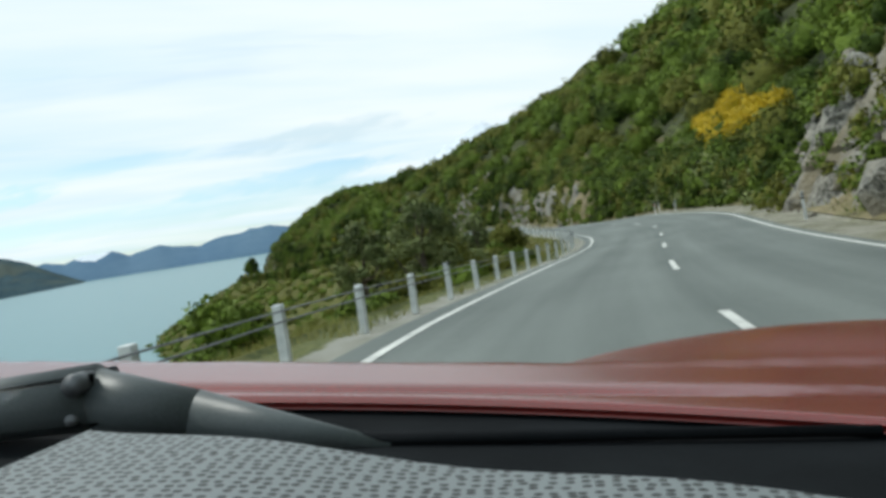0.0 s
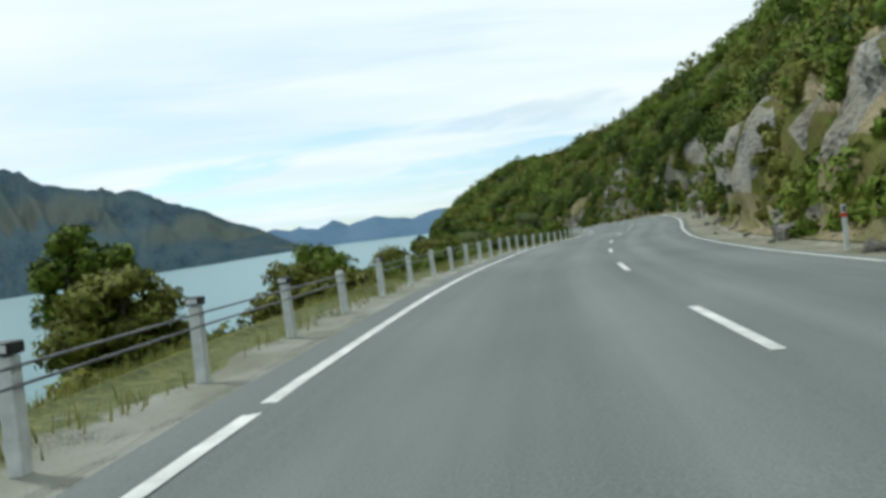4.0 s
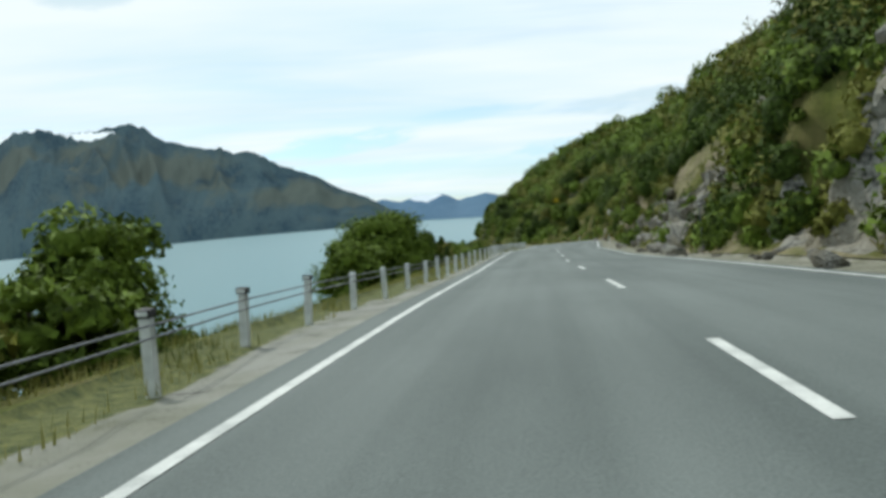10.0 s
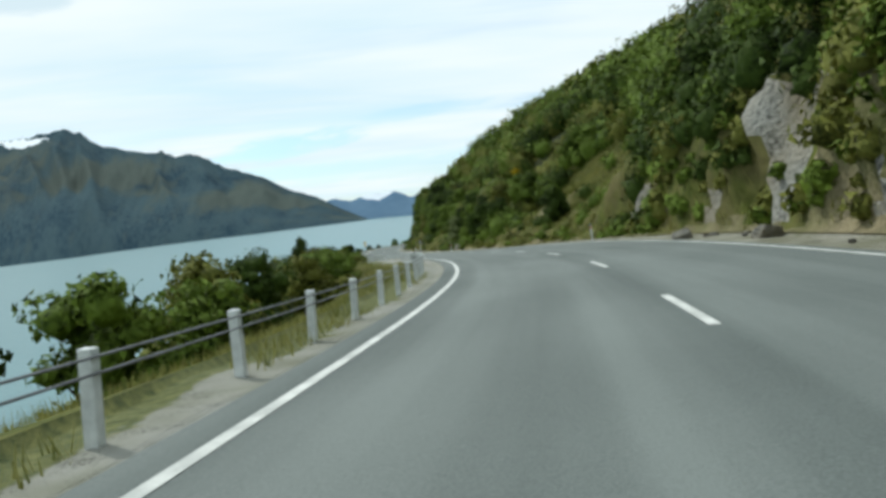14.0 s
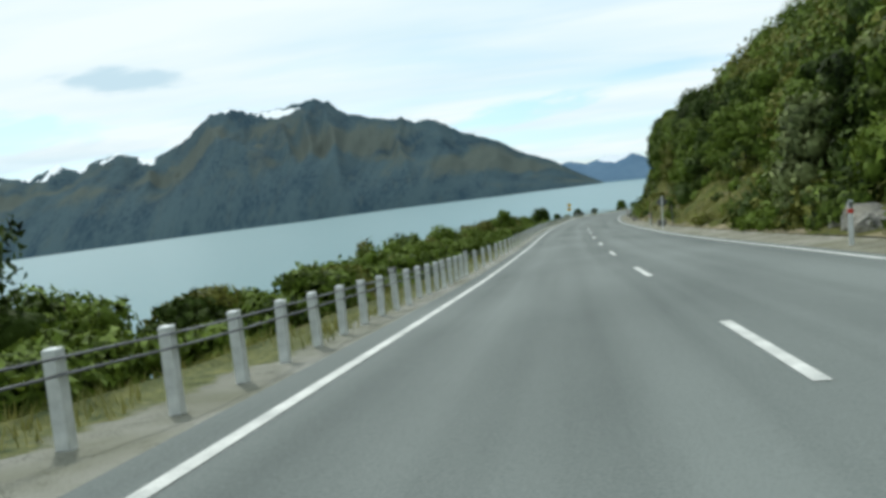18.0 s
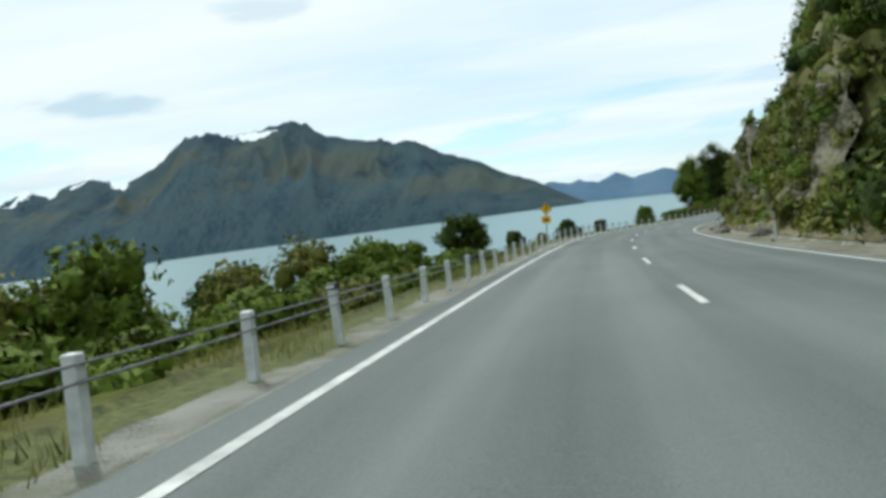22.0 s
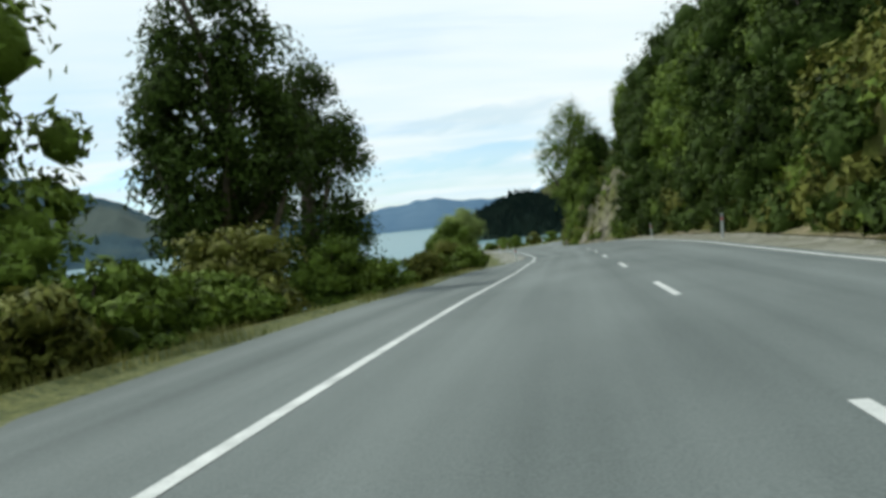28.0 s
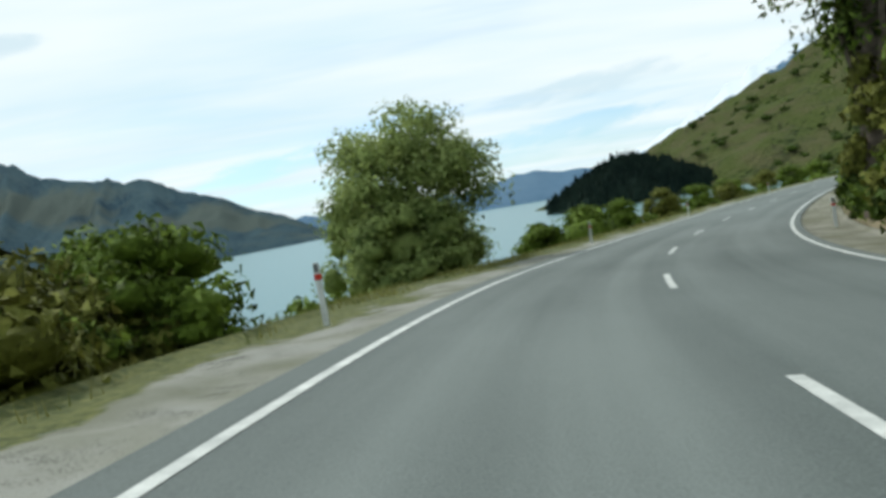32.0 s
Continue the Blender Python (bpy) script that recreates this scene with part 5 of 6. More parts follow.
tree("tree", 98.5, -12.2, 2.0, 1.1, label="narrow green tree standing above the lake slope", seed=7, stem=0.15)
tree("bush", 112, -12, 1.5, 1.7, label=B, category="bush", seed=8, stem=0.1)
tree("bush", 139, -11.5, 1.2, 1.8, label=B, category="bush", seed=9, stem=0.1)
tree("bush", 146, -11.0, 1.0, 1.2, label=B, category="bush", seed=10, stem=0.1)
tree("bush", 171, -9.5, 0.9, 2.0, label=B, category="bush", seed=11, stem=0.1, count=4200)
# paler leaf colour here paints in the light on this crown
tree("tree", 186.8, -8.9, 2.7, 2.5, label="broad round green tree, leaves paled to look lit, close behind the guard fence", mat=LEAF_SILVER, seed=12, stem=0.08, count=11000, clumps=40)
tree("bush", 181, -9.6, 1.0, 1.5, label=B, category="bush", seed=13, stem=0.1)
tree("bush", 205, -9.0, 1.7, 2.0, label="twiggy olive-green bush behind the guard fence", category="bush", mat=LEAF, seed=14, stem=0.1, count=4200)
tree("tree", 232, -9.0, 2.6, 3.0, label="broad dome-shaped green tree behind the guard fence", seed=15, stem=0.08, count=11000, clumps=40)
tree("bush", 243, -8.4, 0.9, 1.2, label=B, category="bush", mat=LEAF_DARK, seed=16, stem=0.1)
tree("bush", 246, -9.4, 1.0, 1.2, label=B, category="bush", seed=17, stem=0.1)
tree("bush", 249, -9.2, 0.6, 1.1, label=B, category="bush", mat=LEAF_OLIVE, seed=18, stem=0.1)
tree("tree", 353, -12.9, 3.0, 1.5, label="round dark green tree above the lake slope", mat=LEAF_DARK, seed=19, stem=0.25)
tree("bush", 359, -12.0, 1.3, 1.9, label="dark green bush above the lake slope", category="bush", mat=LEAF_DARK, seed=20, stem=0.1)
tree("bush", 365, -11.0, 0.9, 1.8, label="dark green bush above the lake slope", category="bush", seed=21, stem=0.1)
tree("bush", 338, -13.0, 1.2, 0.8, label="small round bush above the lake slope", category="bush", mat=LEAF_DARK, seed=22, stem=0.3)
for k, (sp, op, tp, wd) in enumerate(((372, -9.8, 0.1, 1.5), (379, -10, 0.4, 1.7), (385, -9.4, 0.8, 1.6), (391, -9.6, 1.1, 1.7), (398, -9.2, 0.9, 1.5), (404, -9.4, 1.3, 1.6), (411, -9.2, 0.9, 1.4), (418, -9.6, 1.2, 1.6),
                                      (437, -9.2, 0.7, 1.5), (444, -9.6, 0.8, 1.5), (452, -9.0, 0.8, 1.3), (461, -9.2, 1.0, 1.3), (469, -9.0, 1.2, 1.2))):
    tree("bush", sp, op, tp, wd, label=B, category="bush", mat=(LEAF, LEAF_OLIVE, LEAF)[k % 3], seed=40 + k, stem=0.08, count=2600)
tree("tree", 430.6, -8.2, 2.3, 1.5, label="leafy green young tree behind the guard fence", seed=60, stem=0.15)
tree("tree", 478.5, -8.8, 2.2, 1.7, label="leafy dark green tree behind the guard fence", mat=LEAF_DARK, seed=61, stem=0.12)
tree("bush", 486.5, -7.4, 1.05, 0.75, label="dark ragged bush close behind the guard fence", category="bush", mat=LEAF_DARK, seed=62, stem=0.06)
tree("bush", 503.8, -9.3, 0.55, 1.1, label="low olive bush behind the guard fence", category="bush", mat=LEAF_OLIVE, seed=262, stem=0.04, count=2200)
tree("bush", 499, -6.0, 1.4, 1.05, label="dark trimmed bush growing against the guard fence", category="bush", mat=LEAF_DARK, seed=63, stem=0.0, count=2600)
tree("bush", 514, -6.4, 1.2, 0.72, label="small dark trimmed bush against the guard fence", category="bush", mat=LEAF_DARK, seed=64, stem=0.0, count=1800)
tree("bush", 535.5, -8.0, 1.9, 1.35, label="dome-shaped dark green bush behind the guard fence", category="bush", mat=LEAF, seed=65, stem=0.0, count=9000, clumps=44)
tree("tree", 580, -14.0, 8.9, 3.6, label="tall green poplar-like tree near the lake", seed=66, stem=0.18, count=7000, clumps=26, leaf=0.2)
tree("tree", 594, -13.9, 13.2, 4.3, label="broad open green tree near the lake", mat=LEAF_DARK, seed=166, stem=0.15, count=26000, clumps=44, leaf=0.17, open_=0.6)
tree("tree", 607, -14.6, 12.8, 4.4, label="tall dark green tree with a pointed crown near the lake", mat=LEAF_DARK, seed=67, stem=0.12, count=30000, clumps=56, leaf=0.17, open_=0.6)
for k, (sp, op, tp, wd) in enumerate(((556, -8.6, 0.7, 1.2), (563, -9.0, 1.1, 1.6), (572, -8.8, 1.0, 1.5), (581, -9.2, 0.9, 1.6), (600, -9.6, 0.9, 1.7), (607, -9.0, 0.8, 1.5), (613, -9.8, 1.0, 1.7), (619, -7.6, 1.0, 1.4), (621, -9.0, 1.4, 1.7), (624, -8.4, 0.5, 1.2), (627, -9.6, 0.7, 1.5), (629, -8.0, 0.4, 1.1), (632, -10.4, -0.4, 1.5), (614, -7.4, 0.7, 1.2),
                                      (634, -8.4, 0.6, 1.1), (640, -8.6, 1.6, 1.4), (695, -9.0, 1.2, 1.6), (661, -8.4, 2.1, 2.1), (666, -8.8, 2.4, 2.2), (656, -8.8, 1.7, 1.8), (648.5, -8.0, 1.5, 1.7), (647.2, -8.3, 1.9, 1.3), (652, -7.8, 1.2, 1.5), (655, -8.0, 1.1, 1.4), (704, -9.5, 2.0, 2.1), (714, -10, 1.9, 2.0), (724, -10, 2.2, 2.2), (735, -10, 2.0, 2.2), (748, -10.5, 2.2, 2.4), (760, -10, 2.4, 2.6), (772, -10, 2.6, 2.8), (785, -10, 2.8, 3.0), (742, -9, 1.6, 2.2), (570, -10.5, 1.8, 2.0), (576, -10, 2.0, 2.0), (586, -10.5, 2.3, 2.2), (593, -9.8, 1.9, 2.0))):
    tree("bush", sp, op, tp, wd, label="leafy green bush beside the road shoulder", category="bush", mat=(LEAF, LEAF, LEAF_OLIVE)[k % 3], seed=80 + k, stem=0.05, count=2800)
tree("tree", 650.5, -8.4, 3.8, 2.6, label="dense leafy green tree beside the road", mat=LEAF, seed=110, stem=0.02, count=6500, clumps=28)
tree("bush", 661, -9.4, 1.5, 1.7, label="leafy green bush beside the road shoulder", category="bush", seed=412, stem=0.04)
tree("tree", 667.6, -10.8, 2.8, 2.2, label="small leafy green tree beside the road", seed=111, stem=0.1, count=3600)
tree("bush", 680.5, -9.2, 3.0, 2.6, label="willow suckers with light green leaves below the tree", category="bush", mat=WILLOW, seed=512, stem=0.04, count=6500, clumps=22)
tree("bush", 685, -10.4, 3.4, 2.7, label="willow suckers with light green leaves below the tree", category="bush", mat=WILLOW, seed=513, stem=0.04, count=6500, clumps=22)
tree("tree", 685, -13.4, 4.4, 2.4, label="low side crown of the light green willow", mat=WILLOW, leaf=0.13, seed=514, stem=0.12, count=7000, clumps=22, open_=0.3)
tree("tree", 683, -9.9, 7.0, 4.5, label="open round willow with light green leaves beside the road", mat=WILLOW, leaf=0.14, seed=112, stem=0.13, count=19000, clumps=46, open_=0.6)
for k, (sp, op, tp, wd) in enumerate(((651, -7.9, 0.7, 1.1), (653.5, -8.6, 1.3, 1.4), (657, -7.8, 0.8, 1.1), (659, -8.6, 1.5, 1.5), (662.5, -8.2, 1.2, 1.3), (664, -9.6, 2.0, 1.7))):
    tree("bush", sp, op, tp, wd, label="leafy green bush beside the road shoulder", category="bush", mat=(LEAF, LEAF_OLIVE)[k % 2], seed=560 + k, stem=0.03, count=2800)
for k, (sp, op, tp, wd) in enumerate(((268, -8.6, 0.4, 1.2), (272, -9, 0.6, 1.4), (277, -9.2, 0.8, 1.6), (283, -9.5, 0.9, 1.7), (290, -10, 1.1, 1.8), (298, -10.5, 1.1, 1.8), (286, -8.6, 0.5, 1.2), (306, -10, 0.8, 1.5),
                                      (318, -11, 0.5, 1.5), (326, -11, 0.5, 1.6), (333, -12, 0.6, 1.8), (345, -11, 1.0, 1.8), (350, -15, 1.5, 2.3), (357, -16, 1.7, 2.4), (363, -14.5, 1.6, 2.2), (369, -13.5, 0.5, 2.1), (376, -13, 0.4, 2.0), (341, -15, 1.0, 2.0),
                                      (447.5, -9.4, 1.9, 1.6), (425, -9.6, 1.0, 1.7), (455, -10.5, 1.0, 1.6), (18, -10, 0.8, 1.6), (10, -10.5, 0.9, 1.7), (76, -10, 0.9, 1.7), (84, -10.5, 0.9, 1.6), (120, -11, 0.8, 1.6), (130, -11, 0.8, 1.7), (153, -10, 0.7, 1.5), (160, -9.6, 0.8, 1.7), (166, -9.4, 0.9, 1.7), (177, -9.6, 1.0, 1.7), (193, -9.4, 0.6, 1.3), (199, -9.4, 0.7, 1.3))):
    tree("bush", sp, op, tp, wd, label=B, category="bush", mat=(LEAF, LEAF_OLIVE, LEAF_DARK)[k % 3], seed=220 + k, stem=0.05, count=2600)
for k, (sp, op, tp, wd, mt_) in enumerate(((251, -9.4, 1.9, 1.3, LEAF_DARK), (254, -10.2, 1.5, 1.4, LEAF), (257.5, -10.4, 1.3, 1.5, LEAF), (262, -10.6, 0.9, 1.5, LEAF_OLIVE), (247.5, -11, 0.9, 1.2, LEAF_OLIVE),
                                           (346, -10.5, 1.5, 2.0, LEAF), (350, -11.5, 2.0, 2.2, LEAF_OLIVE), (355, -10.6, 1.9, 2.2, LEAF), (361, -10.4, 1.9, 2.2, LEAF_DARK))):
    tree("bush", sp, op, tp, wd, label="dense dark green bush above the lake slope", category="bush", mat=mt_, seed=320 + k, stem=0.04, count=3400)
r_ = np.random.default_rng(77)
for k, sp in enumerate(list(np.arange(366, 470, 2.7)) + list(np.arange(312, 352, 2.6))):
    low_ = sp < 360
    tree("bush", float(sp), float(r_.uniform(-11.5, -9.2) if low_ else r_.uniform(-10.6, -8.4)), float(r_.uniform(0.5, 1.1) if low_ else r_.uniform(0.1, 0.5) if sp < 384 else r_.uniform(0.7, 1.5)), float(r_.uniform(1.2, 1.9)),
         label="low green bush on the slope behind the fence", category="bush", mat=(LEAF, LEAF_OLIVE, LEAF, LEAF_DARK)[int(r_.integers(4))], seed=700 + k, stem=0.04, count=1700, clumps=9)
for sp, op, tp, wd in ((230, -8.6, 1.0, 2.2), (236, -8.9, 1.3, 2.1), (227, -9.4, 1.4, 1.9), (233, -10.5, 1.8, 2.6)):
    tree("bush", sp, op, tp, wd, label=B, category="bush", seed=int(900 + sp), stem=0.03, count=4200)
r_ = np.random.default_rng(81)
for k, (a, b, step, lo, hi) in enumerate(((100, 176, 3.1, 0.1, 0.6), (258, 272, 2.0, 0.2, 0.7), (346, 470, 2.3, 0.0, 0.55), (541, 584, 1.9, 0.6, 1.35), (176, 204, 2.2, 0.2, 0.9), (150, 178, 2.6, 0.3, 0.9), (20, 40, 2.6, -0.3, 0.3))):
    for q, sp in enumerate(np.arange(a, b, step)):
        tree("bush", float(sp), float(table(LEFT_EDGE, sp) - r_.uniform(1.0, 2.2)), float(r_.uniform(lo, hi)), float(r_.uniform(1.0, 1.5)), label="low leafy bush close behind the guard fence", category="bush",
             mat=(LEAF, LEAF_OLIVE, LEAF, LEAF)[int(r_.integers(4))], seed=1000 + 100 * k + q, stem=0.04, count=1500, clumps=7)
# right-hand trees
for k, (sp, op, tp, wd, mt_) in enumerate(((399, 13.2, 9.0, 2.4, LEAF_DARK), (403.5, 14.0, 9.5, 2.6, LEAF), (407, 11.6, 7.6, 2.5, LEAF), (410.5, 10.4, 7.8, 2.6, LEAF), (414, 9.8, 7.4, 2.5, LEAF_DARK), (413, 13, 10.5, 2.8, LEAF), (418, 9.2, 7.6, 2.5, LEAF), (419, 12.6, 10.8, 2.8, LEAF_DARK), (422, 9.0, 8.2, 2.4, LEAF), (425, 8.6, 7.4, 2.2, LEAF_OLIVE), (427, 11.5, 11, 2.8, LEAF_DARK), (430, 9.8, 9.4, 2.5, LEAF), (434.5, 10.4, 11, 2.7, LEAF_DARK), (438, 10, 10.5, 2.4, LEAF), (442.5, 9.0, 9.4, 2.4, LEAF), (446.5, 8.8, 8.6, 2.3, LEAF_DARK), (450, 10.2, 11.5, 2.6, LEAF), (454.5, 9.8, 11, 2.5, LEAF_DARK), (459, 10, 12, 2.6, LEAF), (463.5, 9.8, 11.8, 2.6, LEAF_DARK), (468, 10.2, 12.5, 2.7, LEAF), (473, 10.8, 13.5, 2.6, LEAF_DARK), (447, 13, 14, 2.8, LEAF_DARK), (456, 13.5, 15, 2.8, LEAF), (466, 14, 15.5, 2.8, LEAF_DARK), (479, 12, 15, 2.5, LEAF),
                                           (166, 10.4, 9.0, 2.0, LEAF), (171.5, 8.6, 8, 2.2, LEAF), (174, 8.2, 9, 2.4, LEAF_DARK), (178, 8.0, 9, 2.4, LEAF_DARK), (182, 8.4, 9.5, 2.4, LEAF), (186, 8.0, 9, 2.4, LEAF_DARK), (190, 8.4, 10, 2.4, LEAF), (194, 8.2, 9.5, 2.2, LEAF_DARK), (180, 11.5, 13.5, 3.0, LEAF_DARK), (190, 12, 14, 3.0, LEAF_DARK), (171, 11.5, 12.5, 2.8, LEAF), (136, 8.5, 6, 1.8, LEAF), (141, 8.6, 6.5, 2.0, LEAF_DARK), (146, 10, 9, 2.2, LEAF_DARK), (268, 9.5, 8, 2.4, LEAF_DARK), (276, 9.8, 8.5, 2.6, LEAF), (284, 9.6, 8, 2.4, LEAF_DARK), (292, 9, 9, 2.6, LEAF_DARK), (298, 9.4, 9, 2.6, LEAF), (304, 9, 8.5, 2.4, LEAF_DARK), (309, 9.6, 9.5, 2.6, LEAF), (343, 10.5, 5.2, 1.5, LEAF_DARK), (368.5, 10.4, 6.2, 2.3, LEAF_DARK), (371, 9.0, 6.0, 2.2, LEAF_DARK), (375, 8.6, 6.2, 2.3, LEAF), (379, 8.4, 6.0, 2.2, LEAF_DARK), (382, 8.0, 5.4, 2.0, LEAF_SILVER), (385, 8.4, 5.8, 2.0, LEAF), (370, 14.5, 9.6, 2.8, LEAF), (378, 13.5, 9.2, 2.8, LEAF_OLIVE), (361, 19, 13, 3.0, LEAF), (388, 15, 9.4, 2.7, LEAF), (384, 12, 7.6, 2.2, LEAF_DARK), (394, 15.5, 10, 2.6, LEAF_SILVER))):
    tree("tree", sp, op, tp, wd, label="bushy evergreen tree rising from the hillside scrub", mat=mt_, seed=430 + k, stem=0.05, count=4200, clumps=20, leaf=0.19)
# LEAF_DARK from 597 to 636 paints the shaded side of these trees
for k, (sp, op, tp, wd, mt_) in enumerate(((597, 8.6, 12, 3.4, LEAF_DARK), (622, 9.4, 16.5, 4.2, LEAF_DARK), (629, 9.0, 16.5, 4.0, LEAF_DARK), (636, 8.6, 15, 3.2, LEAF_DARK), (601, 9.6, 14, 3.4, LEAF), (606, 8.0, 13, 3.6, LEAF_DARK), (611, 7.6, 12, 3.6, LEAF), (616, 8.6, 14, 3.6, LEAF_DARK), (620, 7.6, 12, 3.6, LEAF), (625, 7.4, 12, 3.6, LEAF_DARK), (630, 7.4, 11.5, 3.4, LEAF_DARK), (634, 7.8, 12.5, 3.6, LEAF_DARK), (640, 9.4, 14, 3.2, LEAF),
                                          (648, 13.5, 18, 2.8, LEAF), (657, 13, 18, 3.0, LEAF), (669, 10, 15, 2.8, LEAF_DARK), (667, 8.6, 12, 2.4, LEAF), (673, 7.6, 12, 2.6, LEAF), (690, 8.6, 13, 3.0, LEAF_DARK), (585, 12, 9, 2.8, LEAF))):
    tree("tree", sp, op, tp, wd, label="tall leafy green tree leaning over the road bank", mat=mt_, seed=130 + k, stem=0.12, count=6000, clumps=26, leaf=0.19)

tree("tree", 681, 6.0, 20, 6.0, label="tall open tree with light green leaves above the bend", mat=LEAF, seed=151, stem=0.2, count=14000, clumps=34, leaf=0.2, open_=0.6, lean=-1.2)
for k, (sp, op, tp, wd, mt_) in enumerate(((679.2, 6.7, 4.6, 1.25, LEAF_OLIVE), (681.2, 6.3, 8.0, 1.3, LEAF_OLIVE), (682.4, 7.0, 11.5, 1.7, LEAF), (677.5, 7.6, 7.0, 1.8, LEAF))):
    tree("bush", sp, op, tp, wd, label="climbing leaves and suckers round the foot of the open tree", category="bush", mat=mt_, seed=155 + k, stem=0.03, count=5200, clumps=20, leaf=0.15)
# low row in dark leaf colour, standing in for shade under the crowns
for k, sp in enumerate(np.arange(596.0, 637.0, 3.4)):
    tree("tree", float(sp), 6.7 + 0.3 * math.sin(sp), 6.0 + 1.5 * math.cos(sp * 1.7), 2.0, label="tree with shade put into its dark leaf colour, branches down to the road bank", mat=LEAF_DARK, seed=170 + k, stem=0.03, count=3400, clumps=16, leaf=0.17)

# ---- guard fence ----
bm = bmesh.new(); box(bm, (0.105, 0.105, 0.95), (0, 0, 0.115), 0.012)
proto = bpy.data.meshes.new("post"); bm.to_mesh(proto); bm.free(); proto.materials.append(POST_WHITE)
bm = bmesh.new(); box(bm, (0.135, 0.15, 0.075), (0, 0, 0.635), 0.012)
cap_mesh = bpy.data.meshes.new("cap"); bm.to_mesh(cap_mesh); bm.free(); cap_mesh.materials.append(BLACK)
bm = bmesh.new(); box(bm, (0.1, 0.006, 0.045), (0, -0.079, 0.635), 0.0)
glint_mesh = bpy.data.meshes.new("reflector"); bm.to_mesh(glint_mesh); bm.free(); glint_mesh.materials.append(POST_WHITE)


def post_row(stops):
    """Places of the posts: from stop to stop in equal steps of about the given length."""
    out = []
    for (a, step), (b, _) in zip(stops[:-1], stops[1:]):
        out.extend(np.linspace(a, b, max(1, round((b - a) / step)) + 1)[:-1])
    return np.array(out + [stops[-1][0]])


def guard_fence(stops, capped):
    fence = tagged(new("guard_fence"), "white-painted timber post and wire guard fence along the road", "guard fence", "guard fences")
    ss = post_row(stops)
    for i, sp in enumerate(ss):
        p = road(sp, table(FENCE_OFF, sp))
        post = new("post", proto); post.parent = fence
        post.matrix_basis = pose(*p, random.uniform(-2, 2), random.uniform(-2, 2), math.degrees(at(sp, HD)))
        if near_any(np.array([sp]), capped)[0] or i % 9 == 0:
            cap = new("cap", cap_mesh); cap.parent = post
            glint = new("reflector", glint_mesh); glint.parent = post
    for h in (0.53, 0.42):
        pts = road(ss, table(FENCE_OFF, ss) + 0.075, h)
        ring = np.array([(math.cos(q), math.sin(q)) for q in np.arange(6) * math.pi / 3]) * 0.011
        hd = at(ss, HD)[:, None]
        P = np.stack([pts[:, None, 0] + np.cos(hd) * ring[:, 0], pts[:, None, 1] + np.sin(hd) * ring[:, 0], pts[:, None, 2] + np.broadcast_to(ring[:, 1], (len(ss), 6))], -1)
        P = np.concatenate([P, P[:, :1]], 1)
        tagged(sheet("cable", P, STEEL, fence), "steel cable")
    return fence


guard_fence(((-8.3, 2.7), (10.6, 2.7), (43.5, 1.35), (66, 2.6), (92, 0)), ((28, 92),))
guard_fence(((94.6, 2.7), (124.3, 2.7), (165.5, 2.75), (220.3, 2.8), (257, 2.7), (318.8, 1.6), (326.8, 0)), ((196, 206),))
guard_fence(((333.5, 1.15), (375, 2.6), (401.1, 2.6), (442.5, 2.65), (484.9, 2.8), (524.1, 2.7), (565, 0)), ((484, 512),))

# ---- marker posts ----
def marker(s, o, height=0.93, red=True, plain=False):
    root = tagged(new("marker_post"), "white plastic edge marker post with a reflector" if not plain else "thin grey pole beside the road bank", "marker post" if not plain else "pole", "marker posts" if not plain else "roadside poles")
    if o > RIGHT_BASE:
        x, y = side(s, o); p = (float(x), float(y), float(right_height(np.array([float(s)]), np.array([float(o)]))[0]))
    else:
        p = road(s, o, -0.05)
    root.matrix_basis = pose(*(float(q) for q in p), random.uniform(-2, 2), random.uniform(-3, 3), math.degrees(at(s, HD)))
    bm = bmesh.new()
    if plain:
        tube(bm, (0, 0, -0.2), (0, 0, height), 0.035, 0.035, 8)
        part("pole", bm, STEEL, root)
        bm = bmesh.new(); tube(bm, (0, 0, height), (0, 0, height + 0.02), 0.045, 0.03, 8); part("cap", bm, POST_WHITE, root)
        return root
    box(bm, (0.1, 0.035, height + 0.2), (0, 0, height / 2 - 0.1), 0.01)
    part("shaft", bm, POST_WHITE, root)
    bm = bmesh.new(); box(bm, (0.108, 0.043, 0.09), (0, 0, height * 0.76), 0.004); part("band", bm, RED if red else BLACK, root, "red band" if red else "dark band")
    bm = bmesh.new(); box(bm, (0.06, 0.006, 0.12), (0, -0.021, height * 0.9), 0.0); part("reflector", bm, STEEL, root)
    return root


for sp, op in ((619, -4.55), (640, -4.6), (665, -5.1), (690, -5.0), (714, -5.3), (745, -5.6)):
    marker(sp, op)
for sp, op in ((29.3, 4.6), (69.2, 4.1), (98, 4.6), (135.8, 4.7), (160.4, 4.7), (184.3, 5.1), (272, 4.4), (312, 4.6), (369, 4.5), (414.2, 4.5), (465, 4.6), (489, 4.8), (556, 4.8), (597.7, 4.6), (620.8, 4.6), (654.4, 4.1), (682, 4.6)):
    marker(sp, op, 0.93, random.random() < 0.7)
marker(70.1, 4.7, 0.9, False)
marker(66.6, 5.0, 0.85, False)
marker(183.1, 5.45, 1.0, False)
marker(182.6, 5.8, 1.35, plain=True)
marker(226, 5.4, 2.0, plain=True)
marker(405.0, 5.15, 1.28, plain=True)
marker(417.5, 4.9, 0.95, plain=True)
back_sign = tagged(new("road_sign"), "grey back of a diamond road sign on a pale post", "road sign")
back_sign.matrix_basis = pose(*(float(q) for q in road(403.0, 4.3, -0.06)), 0, 2, math.degrees(at(403.0, HD)))
